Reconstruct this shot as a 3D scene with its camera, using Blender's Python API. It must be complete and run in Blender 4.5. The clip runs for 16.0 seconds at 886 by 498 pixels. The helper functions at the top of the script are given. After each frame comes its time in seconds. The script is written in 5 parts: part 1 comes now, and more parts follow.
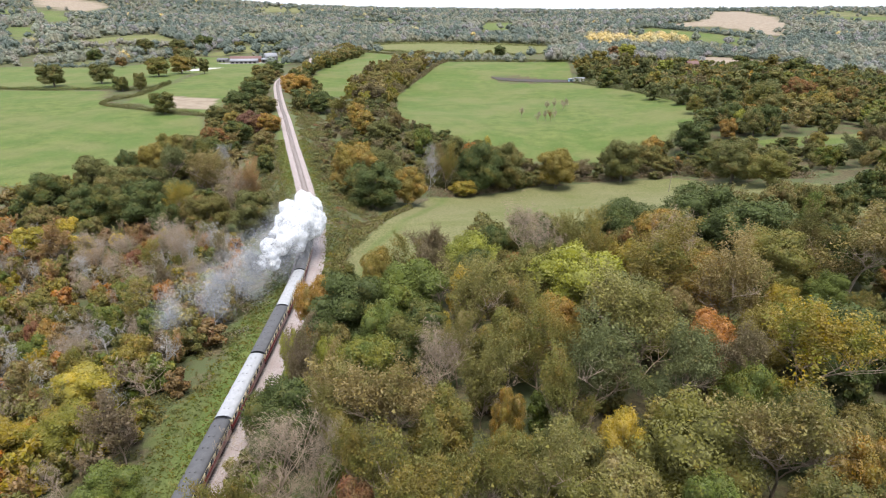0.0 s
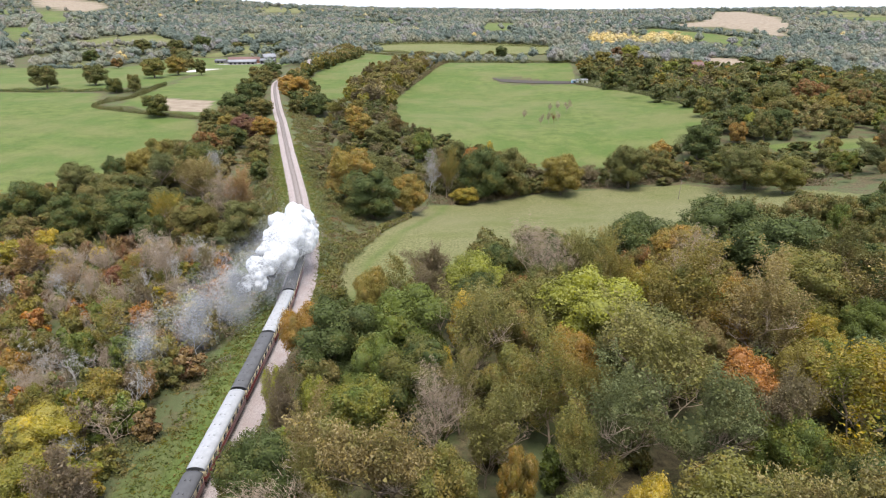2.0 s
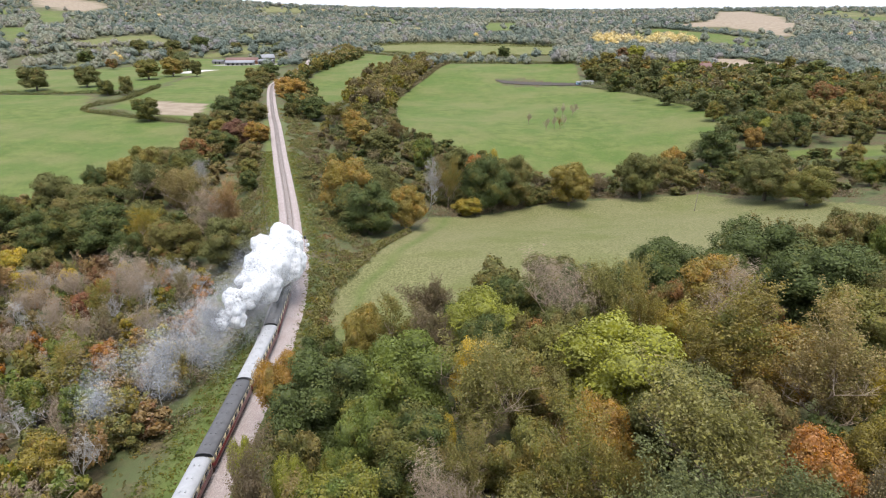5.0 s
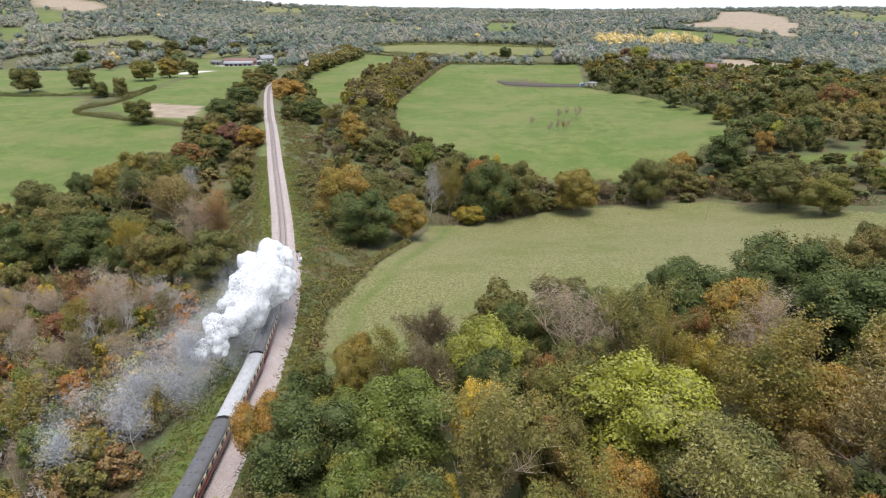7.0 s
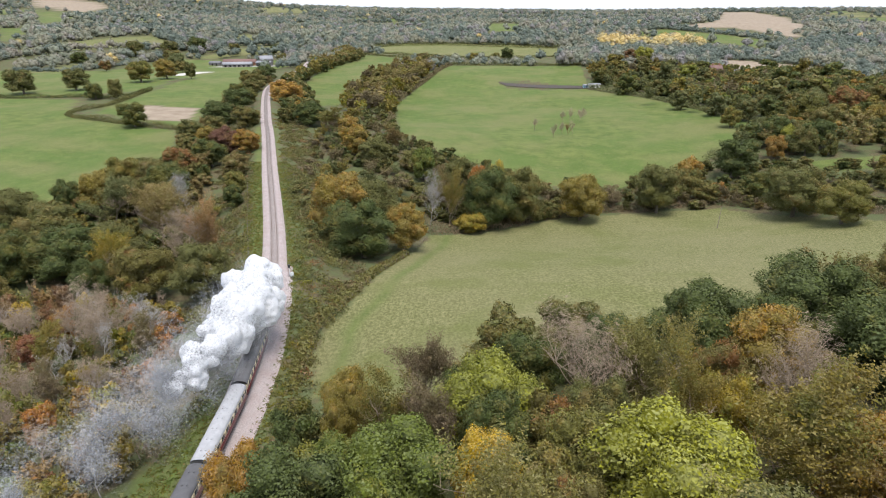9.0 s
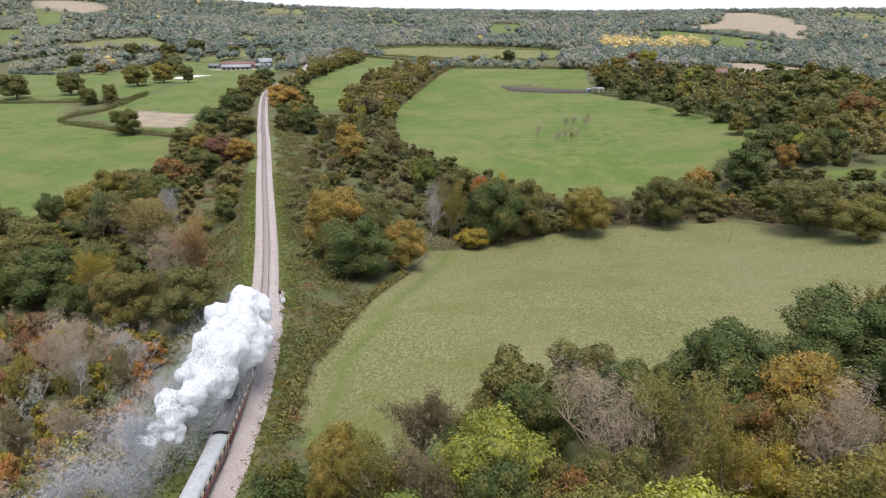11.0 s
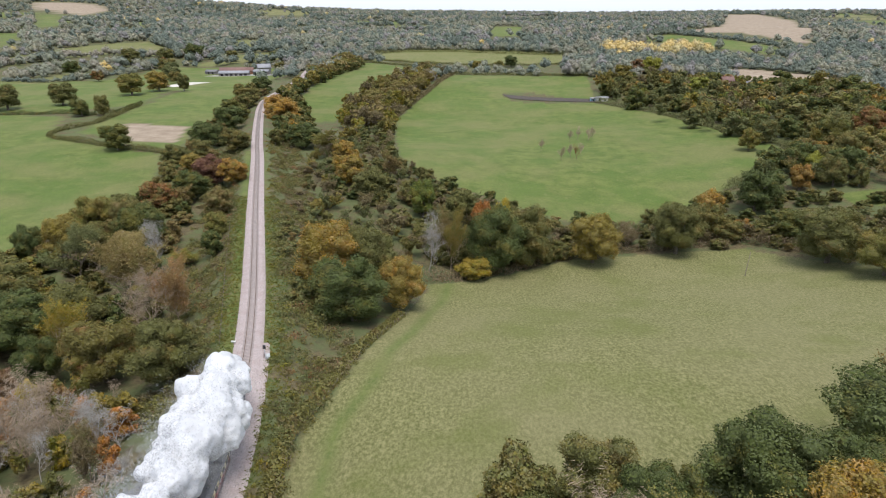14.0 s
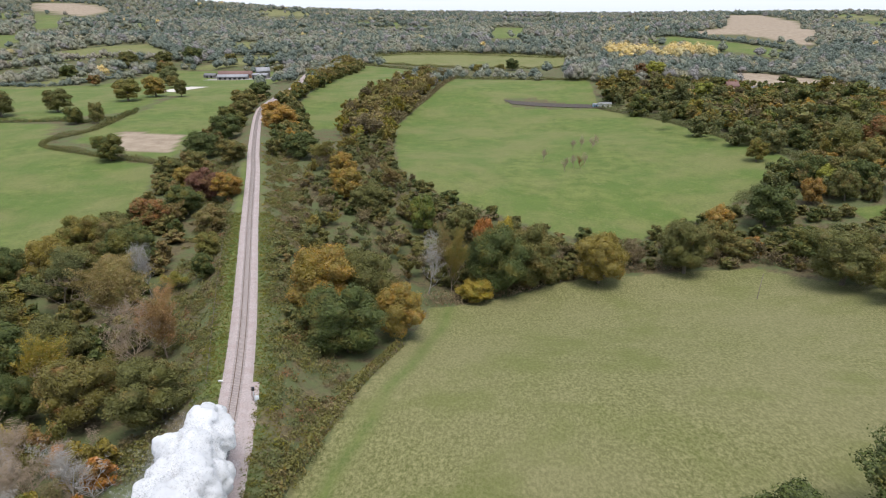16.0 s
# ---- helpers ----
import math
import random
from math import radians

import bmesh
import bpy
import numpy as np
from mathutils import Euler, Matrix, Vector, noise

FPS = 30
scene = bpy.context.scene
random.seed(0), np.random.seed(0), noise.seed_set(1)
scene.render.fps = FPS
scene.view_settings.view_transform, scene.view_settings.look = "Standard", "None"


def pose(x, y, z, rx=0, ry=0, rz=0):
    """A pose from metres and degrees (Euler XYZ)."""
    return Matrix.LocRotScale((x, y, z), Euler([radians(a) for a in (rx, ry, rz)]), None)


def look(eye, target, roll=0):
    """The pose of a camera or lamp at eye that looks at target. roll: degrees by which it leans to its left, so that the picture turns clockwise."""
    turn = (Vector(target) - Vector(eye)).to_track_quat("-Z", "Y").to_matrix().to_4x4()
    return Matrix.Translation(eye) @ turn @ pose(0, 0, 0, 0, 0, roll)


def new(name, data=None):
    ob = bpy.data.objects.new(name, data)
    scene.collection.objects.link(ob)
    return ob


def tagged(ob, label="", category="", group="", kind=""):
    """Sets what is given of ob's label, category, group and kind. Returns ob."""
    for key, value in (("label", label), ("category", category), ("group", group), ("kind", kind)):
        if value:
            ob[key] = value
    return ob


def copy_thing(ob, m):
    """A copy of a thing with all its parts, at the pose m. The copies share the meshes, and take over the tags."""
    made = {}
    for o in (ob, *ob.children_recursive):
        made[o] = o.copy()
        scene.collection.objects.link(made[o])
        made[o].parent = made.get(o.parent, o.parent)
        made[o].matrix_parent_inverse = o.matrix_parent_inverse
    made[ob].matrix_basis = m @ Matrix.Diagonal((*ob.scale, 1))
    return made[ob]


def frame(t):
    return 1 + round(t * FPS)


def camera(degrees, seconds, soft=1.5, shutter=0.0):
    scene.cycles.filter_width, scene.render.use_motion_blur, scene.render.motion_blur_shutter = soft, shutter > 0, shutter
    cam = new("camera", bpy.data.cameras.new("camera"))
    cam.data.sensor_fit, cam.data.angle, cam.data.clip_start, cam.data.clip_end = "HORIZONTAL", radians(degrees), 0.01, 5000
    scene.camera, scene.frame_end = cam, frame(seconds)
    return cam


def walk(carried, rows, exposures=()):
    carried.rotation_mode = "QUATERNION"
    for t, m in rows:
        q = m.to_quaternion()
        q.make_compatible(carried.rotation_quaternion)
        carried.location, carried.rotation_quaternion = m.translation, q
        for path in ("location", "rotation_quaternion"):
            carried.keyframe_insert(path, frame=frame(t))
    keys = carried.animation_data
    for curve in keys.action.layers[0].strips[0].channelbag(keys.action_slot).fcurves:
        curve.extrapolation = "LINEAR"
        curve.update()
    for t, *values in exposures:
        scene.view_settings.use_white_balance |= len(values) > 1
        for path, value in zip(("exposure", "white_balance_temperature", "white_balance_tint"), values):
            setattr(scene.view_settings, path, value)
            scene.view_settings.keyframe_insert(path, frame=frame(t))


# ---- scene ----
# The camera: a drone that glides forward over the wood and then climbs
cam = camera(71.2, 16.0, 1.1)
PATH = [
    (0, pose(-0.00, 0.00, 65.00, 68.731, 0, -0.349)),
    (0.5, pose(0.02, 3.05, 64.97, 68.743, 0, -0.332)),
    (1, pose(0.05, 6.04, 64.95, 68.748, 0, -0.313)),
    (1.5, pose(0.08, 9.04, 64.94, 68.750, 0, -0.290)),
    (2, pose(0.14, 12.08, 64.92, 68.754, 0, -0.279)),
    (2.5, pose(0.13, 15.09, 64.88, 68.756, 0, -0.267)),
    (3, pose(0.12, 18.04, 64.85, 68.759, 0, -0.246)),
    (3.5, pose(0.11, 20.94, 64.88, 68.751, 0, -0.223)),
    (4, pose(0.15, 23.78, 64.94, 68.743, 0, -0.188)),
    (5.2, pose(0.16, 30.58, 64.94, 68.733, 0, -0.147)),
    (6.5, pose(0.17, 37.94, 64.94, 68.722, 0, -0.101)),
    (7, pose(0.20, 40.61, 64.91, 68.741, 0, -0.068)),
    (7.5, pose(0.25, 43.31, 64.85, 68.757, 0, -0.039)),
    (8, pose(0.31, 46.00, 64.79, 68.769, 0, -0.005)),
    (8.5, pose(0.38, 48.64, 64.77, 68.772, 0, 0.025)),
    (9, pose(0.48, 51.20, 64.79, 68.773, 0, 0.054)),
    (10.25, pose(0.57, 57.90, 65.75, 68.791, 0, 0.116)),
    (11.5, pose(0.67, 64.60, 68.10, 68.809, 0, 0.178)),
    (12, pose(0.77, 67.27, 69.13, 68.823, 0, 0.201)),
    (12.5, pose(0.86, 69.92, 70.16, 68.829, 0, 0.220)),
    (13, pose(0.91, 72.46, 71.16, 68.823, 0, 0.232)),
    (13.5, pose(0.99, 75.09, 72.19, 68.826, 0, 0.245)),
    (14, pose(1.07, 77.70, 73.22, 68.818, 0, 0.270)),
    (14.5, pose(1.13, 80.34, 74.24, 68.800, 0, 0.292)),
    (15, pose(1.13, 82.97, 75.25, 68.791, 0, 0.310)),
    (15.5, pose(1.17, 85.63, 76.27, 68.793, 0, 0.328)),
    (16, pose(1.19, 88.18, 77.31, 68.795, 0, 0.346)),
]
walk(cam, PATH, [(0, 1.10), (4, 1.02), (8, 0.89), (12, 0.75), (16, 0.65)])

# ---- world, sun, exposure ----
world = bpy.data.worlds.new("overcast_sky")
scene.world = world
world.use_nodes = True
wn = world.node_tree.nodes
sky = wn.new("ShaderNodeTexSky")
sky.sky_type, sky.sun_disc = "NISHITA", False
sky.sun_elevation, sky.sun_rotation = radians(73), radians(200)
sky.air_density, sky.dust_density = 1.0, 2.0
wl = world.node_tree.links
clear_part = wn.new("ShaderNodeVectorMath")
clear_part.operation = "SCALE"
clear_part.inputs["Scale"].default_value = 0.06
wl.new(sky.outputs[0], clear_part.inputs[0])
cloud = wn.new("ShaderNodeVectorMath")
cloud.operation = "ADD"
cloud.inputs[1].default_value = (0.50, 0.54, 0.64)  # an even layer of bright cloud
wl.new(clear_part.outputs[0], cloud.inputs[0])
wl.new(cloud.outputs[0], wn["Background"].inputs["Color"])
wn["Background"].inputs["Strength"].default_value = 1.0
sun = new("sun", bpy.data.lights.new("sun", "SUN"))
sun.data.energy, sun.data.angle, sun.data.color = 2.35, radians(30), (1.0, 0.97, 0.92)
sun.matrix_world = look((0, 0, 0), (-0.11, 0.28, -1.0))


# ---- materials ----
def material(name, rough=0.9, spec=0.2):
    m = bpy.data.materials.new(name)
    m.use_nodes = True
    b = m.node_tree.nodes["Principled BSDF"]
    b.inputs["Roughness"].default_value, b.inputs["Specular IOR Level"].default_value = rough, spec
    return m, m.node_tree.nodes, m.node_tree.links, b


def mix(n, l, fac, a, b, kind="MIX"):
    """A colour mix node; a, b and fac are sockets or values."""
    x = n.new("ShaderNodeMix")
    x.data_type, x.blend_type = "RGBA", kind
    for i, v in ((0, fac), (6, a), (7, b)):
        if hasattr(v, "is_linked"):
            l.new(v, x.inputs[i])
        else:
            x.inputs[i].default_value = (*v, 1) if isinstance(v, tuple) else v
    return x.outputs[2]


def ramp(n, l, v, lo, hi, out0=0.0, out1=1.0):
    x = n.new("ShaderNodeMapRange")
    x.inputs["From Min"].default_value, x.inputs["From Max"].default_value = lo, hi
    x.inputs["To Min"].default_value, x.inputs["To Max"].default_value = out0, out1
    l.new(v, x.inputs["Value"])
    return x.outputs[0]


def grain(n, l, scale, detail=3.0, coords="Object", rough=0.6, stretch=None):
    c = n.new("ShaderNodeTexCoord")
    x = n.new("ShaderNodeTexNoise")
    x.inputs["Scale"].default_value, x.inputs["Detail"].default_value, x.inputs["Roughness"].default_value = scale, detail, rough
    src = c.outputs[coords]
    if stretch:
        mp = n.new("ShaderNodeMapping")
        mp.inputs["Scale"].default_value = stretch
        l.new(src, mp.inputs["Vector"])
        src = mp.outputs[0]
    l.new(src, x.inputs["Vector"])
    return x.outputs["Fac"]


def bump(n, l, b, height, strength, distance):
    x = n.new("ShaderNodeBump")
    x.inputs["Strength"].default_value, x.inputs["Distance"].default_value = strength, distance
    l.new(height, x.inputs["Height"])
    l.new(x.outputs[0], b.inputs["Normal"])


def plain(name, colour, rough=0.7, metal=0.0, vary=0.25, scale=3.0, spec=0.3):
    """Paint, metal, timber and the like: one colour with stains and grain."""
    m, n, l, b = material(name, rough, spec)
    dark = tuple(c * (1 - vary) for c in colour)
    lite = tuple(min(1, c * (1 + vary)) for c in colour)
    c1 = mix(n, l, ramp(n, l, grain(n, l, scale, 6), 0.3, 0.7), dark, lite)
    l.new(mix(n, l, ramp(n, l, grain(n, l, scale * 0.13, 3), 0.4, 0.7, 0, 0.5), c1, dark), b.inputs["Base Color"])
    b.inputs["Metallic"].default_value = metal
    bump(n, l, b, grain(n, l, scale * 6, 4), 0.2, 0.01)
    return m


def foliage(name, base, other, share=0.35, vary=0.17, patch=0.35, lit=0.09):
    """Leaves: base and a second leaf colour in patches, each spray of its own tone, each tree a little different."""
    m, n, l, b = material(name, 0.75, 0.12)
    geo, info = n.new("ShaderNodeNewGeometry"), n.new("ShaderNodeObjectInfo")
    rnd = geo.outputs["Random Per Island"]
    w = n.new("ShaderNodeMath")
    w.operation = "ADD"
    l.new(grain(n, l, patch, 2), w.inputs[0])
    l.new(ramp(n, l, info.outputs["Random"], 0, 1, -0.12, 0.12), w.inputs[1])
    fac = ramp(n, l, w.outputs[0], 0.62 - share * 0.5, 0.78 - share * 0.5)
    c = mix(n, l, fac, base, other)
    hsv = n.new("ShaderNodeHueSaturation")
    l.new(c, hsv.inputs["Color"])
    l.new(ramp(n, l, rnd, 0, 1, 1 - vary, 1 + vary), hsv.inputs["Value"])
    l.new(ramp(n, l, info.outputs["Random"], 0, 1, 0.494, 0.506), hsv.inputs["Hue"])
    l.new(ramp(n, l, rnd, 0, 1, 1.1, 0.8), hsv.inputs["Saturation"])
    col = hsv.outputs[0]
    l.new(col, b.inputs["Base Color"])
    t = n.new("ShaderNodeBsdfTranslucent")
    l.new(col, t.inputs["Color"])
    s = n.new("ShaderNodeMixShader")
    s.inputs[0].default_value = lit
    l.new(b.outputs[0], s.inputs[1])
    l.new(t.outputs[0], s.inputs[2])
    l.new(s.outputs[0], n["Material Output"].inputs["Surface"])
    return m


LEAF = {
    "green": foliage("green_leaves", (0.105, 0.131, 0.026), (0.158, 0.143, 0.024), 0.3),
    "dark_green": foliage("dark_green_leaves", (0.069, 0.088, 0.025), (0.118, 0.106, 0.024), 0.3),
    "blue_green": foliage("grey_green_leaves", (0.111, 0.121, 0.043), (0.149, 0.125, 0.038), 0.25),
    "lime": foliage("lime_leaves", (0.235, 0.235, 0.030), (0.163, 0.166, 0.028), 0.35),
    "yellow_green": foliage("yellow_green_leaves", (0.155, 0.147, 0.021), (0.248, 0.171, 0.021), 0.35),
    "olive": foliage("olive_leaves", (0.139, 0.133, 0.030), (0.187, 0.139, 0.030), 0.35),
    "olive_oak": foliage("olive_oak_leaves", (0.107, 0.108, 0.031), (0.158, 0.122, 0.034), 0.32),
    "tan": foliage("tan_leaves", (0.218, 0.165, 0.056), (0.168, 0.147, 0.040), 0.45),
    "brown": foliage("brown_leaves", (0.166, 0.120, 0.040), (0.134, 0.122, 0.034), 0.45),
    "gold": foliage("golden_leaves", (0.287, 0.165, 0.027), (0.188, 0.143, 0.029), 0.5),
    "orange": foliage("orange_leaves", (0.316, 0.136, 0.027), (0.217, 0.127, 0.029), 0.4),
    "yellow": foliage("yellow_leaves", (0.420, 0.296, 0.029), (0.249, 0.204, 0.029), 0.35),
    "russet": foliage("russet_leaves", (0.185, 0.080, 0.037), (0.164, 0.100, 0.037), 0.4),
    "rust_oak": foliage("rust_oak_leaves", (0.200, 0.096, 0.030), (0.126, 0.106, 0.028), 0.45),
    "salmon": foliage("salmon_leaves", (0.321, 0.158, 0.070), (0.233, 0.141, 0.052), 0.4),
    "grey": foliage("grey_brown_leaves", (0.168, 0.125, 0.070), (0.138, 0.110, 0.047), 0.4),
    "red_purple": foliage("purple_leaves", (0.133, 0.064, 0.040), (0.149, 0.082, 0.034), 0.4),
}
BARK = plain("bark", (0.13, 0.11, 0.085), 0.95, 0, 0.35, 4)
TWIG = plain("bare_twigs", (0.28, 0.215, 0.15), 0.95, 0, 0.25, 2)
PALE_TWIG = plain("silver_twigs", (0.30, 0.28, 0.25), 0.95, 0, 0.2, 2)


# ---- meshes ----
def as_loops(faces):
    """Faces as one run of vertex numbers and the size of each face."""
    if isinstance(faces, tuple):
        return faces
    if isinstance(faces, np.ndarray):
        return faces.ravel(), np.full(len(faces), faces.shape[1])
    return np.array([i for q in faces for i in q]), np.array([len(q) for q in faces])


def mesh(name, verts, faces, mat=None, smooth=False):
    verts, (loops, sizes) = np.asarray(verts, np.float32), as_loops(faces)
    me = bpy.data.meshes.new(name)
    me.vertices.add(len(verts))
    me.vertices.foreach_set("co", verts.ravel())
    me.loops.add(len(loops))
    me.loops.foreach_set("vertex_index", loops.astype(np.int32))
    me.polygons.add(len(sizes))
    me.polygons.foreach_set("loop_start", np.concatenate([[0], np.cumsum(sizes)[:-1]]).astype(np.int32))
    me.update(calc_edges=True)
    if mat:
        me.materials.append(mat)
    if smooth:
        me.shade_smooth()
    return me


def part(name, me, parent, label="", m=None):
    ob = new(name, me)
    ob.parent = parent
    if m is not None:
        ob.matrix_basis = m
    return tagged(ob, label)


def join(pieces):
    """One vertex array and its faces from several."""
    vs, ls, ss, k = [], [], [], 0
    for v, f in pieces:
        lo, si = as_loops(f)
        vs.append(np.asarray(v, float))
        ls.append(lo + k)
        ss.append(si)
        k += len(v)
    return np.vstack(vs), (np.concatenate(ls), np.concatenate(ss))


def leaves_at(rng, centre, normal, size, aspect=1.0, lean=0.5, along=None):
    """Small three-cornered leaf sprays, one at each centre, facing about its normal."""
    n = len(centre)
    nm = normal + rng.normal(0, lean, (n, 3))
    nm /= np.linalg.norm(nm, axis=1)[:, None] + 1e-9
    u = np.cross(nm, along if along is not None else rng.normal(0, 1, (n, 3)))
    u /= np.linalg.norm(u, axis=1)[:, None] + 1e-9
    v = np.cross(nm, u) * aspect
    s = (size * rng.uniform(0.55, 1.45, n))[:, None]
    j = lambda: rng.uniform(0.6, 1.3, (n, 1))
    q = np.stack([centre + v * s * j(), centre + (u * 0.87 - v * 0.5) * s * j(), centre - (u * 0.87 + v * 0.5) * s * j()], 1)
    return q.reshape(-1, 3), np.arange(3 * n).reshape(n, 3)


def ball(sub):
    bm = bmesh.new()
    bmesh.ops.create_icosphere(bm, subdivisions=sub, radius=1)
    v = np.array([p.co[:] for p in bm.verts])
    f = np.array([[p.index for p in q.verts] for q in bm.faces])
    bm.free()
    return v, f


BALL1, BALL2 = ball(1), ball(2)


def tube(pts, radii, sides=6):
    """A tapered limb along points."""
    pts = np.asarray(pts, float)
    v, f = [], []
    for i, p in enumerate(pts):
        d = pts[min(i + 1, len(pts) - 1)] - pts[max(i - 1, 0)]
        d = d / (np.linalg.norm(d) + 1e-9)
        a = np.cross(d, (0.3, 0.9, 0.1) if abs(d[2]) > 0.8 else (0, 0, 1))
        a /= np.linalg.norm(a) + 1e-9
        b = np.cross(d, a)
        for k in range(sides):
            w = 2 * math.pi * k / sides
            v.append(p + radii[i] * (math.cos(w) * a + math.sin(w) * b))
    for i in range(len(pts) - 1):
        for k in range(sides):
            k2 = (k + 1) % sides
            f.append([i * sides + k, i * sides + k2, (i + 1) * sides + k2, (i + 1) * sides + k])
    f.append(list(range(len(v) - sides, len(v))))
    return np.array(v), f


def box(x0, x1, y0, y1, z0, z1):
    v = [(x, y, z) for z in (z0, z1) for y in (y0, y1) for x in (x0, x1)]
    return np.array(v, float), [[0, 2, 3, 1], [4, 5, 7, 6], [0, 1, 5, 4], [2, 6, 7, 3], [0, 4, 6, 2], [1, 3, 7, 5]]


def sphere_dirs(rng, n, low=-1.0):
    z = rng.uniform(low, 1, n)
    a = rng.uniform(0, 2 * math.pi, n)
    r = np.sqrt(1 - z * z)
    return np.stack([r * np.cos(a), r * np.sin(a), z], 1)


# ---- ground shape ----
NEAR_HILLS = [(30, 90, 90, 7.3), (-110, 170, 90, -10.3), (10, 290, 70, -13.1), (110, 310, 90, -16.6), (40, 200, 60, -1.1),
              (150, 190, 90, 5.4), (-190, 320, 130, -5.8), (-280, 520, 180, 0.4), (20, 600, 160, -15.4), (90, 440, 90, -4.2),
              (160, 700, 130, 2.1), (320, 780, 150, -8.4), (0, 800, 120, 3.5), (240, 860, 110, 16.5)]
FAR_HILLS = [(-300, 980, 200, -10.1), (90, 990, 150, -8.7), (-480, 1300, 260, 11.7), (130, 1600, 350, 18.7), (720, 1750, 400, 34.5),
             (-120, 1750, 250, -7.4), (-1000, 1800, 500, 38.2), (0, 3500, 900, 30.0), (-1700, 3500, 1000, 108.0),
             (1700, 3500, 1000, 42.0), (-3200, 3600, 1000, 76.0), (3200, 3600, 1000, 50.0), (0, 6000, 1800, 62.0)]
RAIL_LINE = [(-35, -400), (-35, 0), (-35, 120), (-36, 150), (-38.6, 172), (-43.4, 197), (-51, 228), (-62.3, 269), (-75.5, 316),
             (-97.5, 396), (-110.5, 441), (-133, 524), (-149, 588), (-155.5, 625), (-158.5, 671), (-160, 735), (-167, 820), (-190, 1000)]


def hills_z(x, y):
    z = 0 * x
    for cx, cy, r, h in NEAR_HILLS + FAR_HILLS:
        z = z + h * np.exp(-((x - cx) ** 2 + (y - cy) ** 2) / r ** 2)
    return z + 0.5 * np.sin(x / 23 + y / 41) * np.cos(y / 29 - x / 57)


def smooth_line(pts, step):
    """Points along a Catmull-Rom line, evenly spaced."""
    p = np.array(pts, float)
    p = np.vstack([2 * p[0] - p[1], p, 2 * p[-1] - p[-2]])
    out = []
    for i in range(1, len(p) - 2):
        a, b, c, d = p[i - 1:i + 3]
        t = np.linspace(0, 1, 24, endpoint=False)[:, None]
        out.append(0.5 * (2 * b + (c - a) * t + (2 * a - 5 * b + 4 * c - d) * t ** 2 + (3 * b - a - 3 * c + d) * t ** 3))
    out = np.vstack(out + [p[-2:-1]])
    s = np.concatenate([[0], np.cumsum(np.hypot(*np.diff(out, axis=0).T))])
    u = np.arange(0, s[-1], step)
    return np.stack([np.interp(u, s, out[:, 0]), np.interp(u, s, out[:, 1])], 1)


RAIL = smooth_line(RAIL_LINE, 2.0)


def rail_offset(x, y):
    """Signed distance from the track's centre line, to the right of it positive."""
    cx = np.interp(y, RAIL[:, 1], RAIL[:, 0])
    slope = np.interp(y, RAIL[:-1, 1], np.diff(RAIL[:, 0]) / np.diff(RAIL[:, 1]))
    return (x - cx) / np.sqrt(1 + slope ** 2)


def ground_z(x, y):
    base = hills_z(x, y)
    d = np.abs(rail_offset(x, y))
    d = d + np.clip(y - 900, 0, 300)
    s = np.clip((d - 4.5) / (4 + 1.7 * np.abs(base)), 0, 1)
    return -0.55 + (base + 0.55) * s * s * (3 - 2 * s)


def gz(x, y):
    return float(ground_z(np.float64(x), np.float64(y)))


def inside(poly, x, y):
    """Which of the points lie in a field."""
    hit = np.zeros(np.shape(x), bool)
    px, py = poly[-1]
    for qx, qy in poly:
        hit ^= ((qy > y) != (py > y)) & (x < (px - qx) * (y - qy) / (py - qy + 1e-12) + qx)
        px, py = qx, qy
    return hit


# Fields by their corners, and what grows there: pasture, dry meadow or bare soil
MEADOW = [(-27, 160), (-27, 174), (-24, 190), (-19, 213), (-9, 246), (-4, 275), (24, 292), (47, 306), (93, 312), (122, 313), (140, 289),
          (160, 262), (170, 230), (150, 190), (90, 172), (60, 160), (20, 150), (-10, 140), (-22, 145)]
RIGHT_PASTURES = [
    [(-34, 508), (-40, 610), (10, 862), (86, 835), (159, 792), (139, 657), (175, 583), (191, 500), (199, 431), (140, 378), (79, 340), (57, 345), (32, 360), (-7, 385), (-25, 430)],
    [(-136, 672), (-152, 1077), (-23, 982), (-56, 794), (-89, 697), (-86, 565), (-106, 557)],
    [(183, 358), (260, 350), (260, 328), (182, 340)],
]
LEFT_PASTURES = [
    [(-150, 283), (-132, 335), (-150, 396), (-162, 427), (-195, 437), (-248, 465), (-280, 535), (-330, 540), (-600, 560), (-600, 230), (-220, 240)],
    [(-240, 483), (-248, 580), (-255, 660), (-244, 832), (-215, 793), (-168, 571), (-172, 509), (-158, 438), (-197, 451)],
    [(-600, 565), (-292, 552), (-255, 594), (-270, 700), (-374, 820), (-440, 790), (-600, 740)],
    [(-400, 700), (-225, 700), (-205, 860), (-215, 1010), (-400, 1010)],
]
PASTURES = RIGHT_PASTURES + LEFT_PASTURES
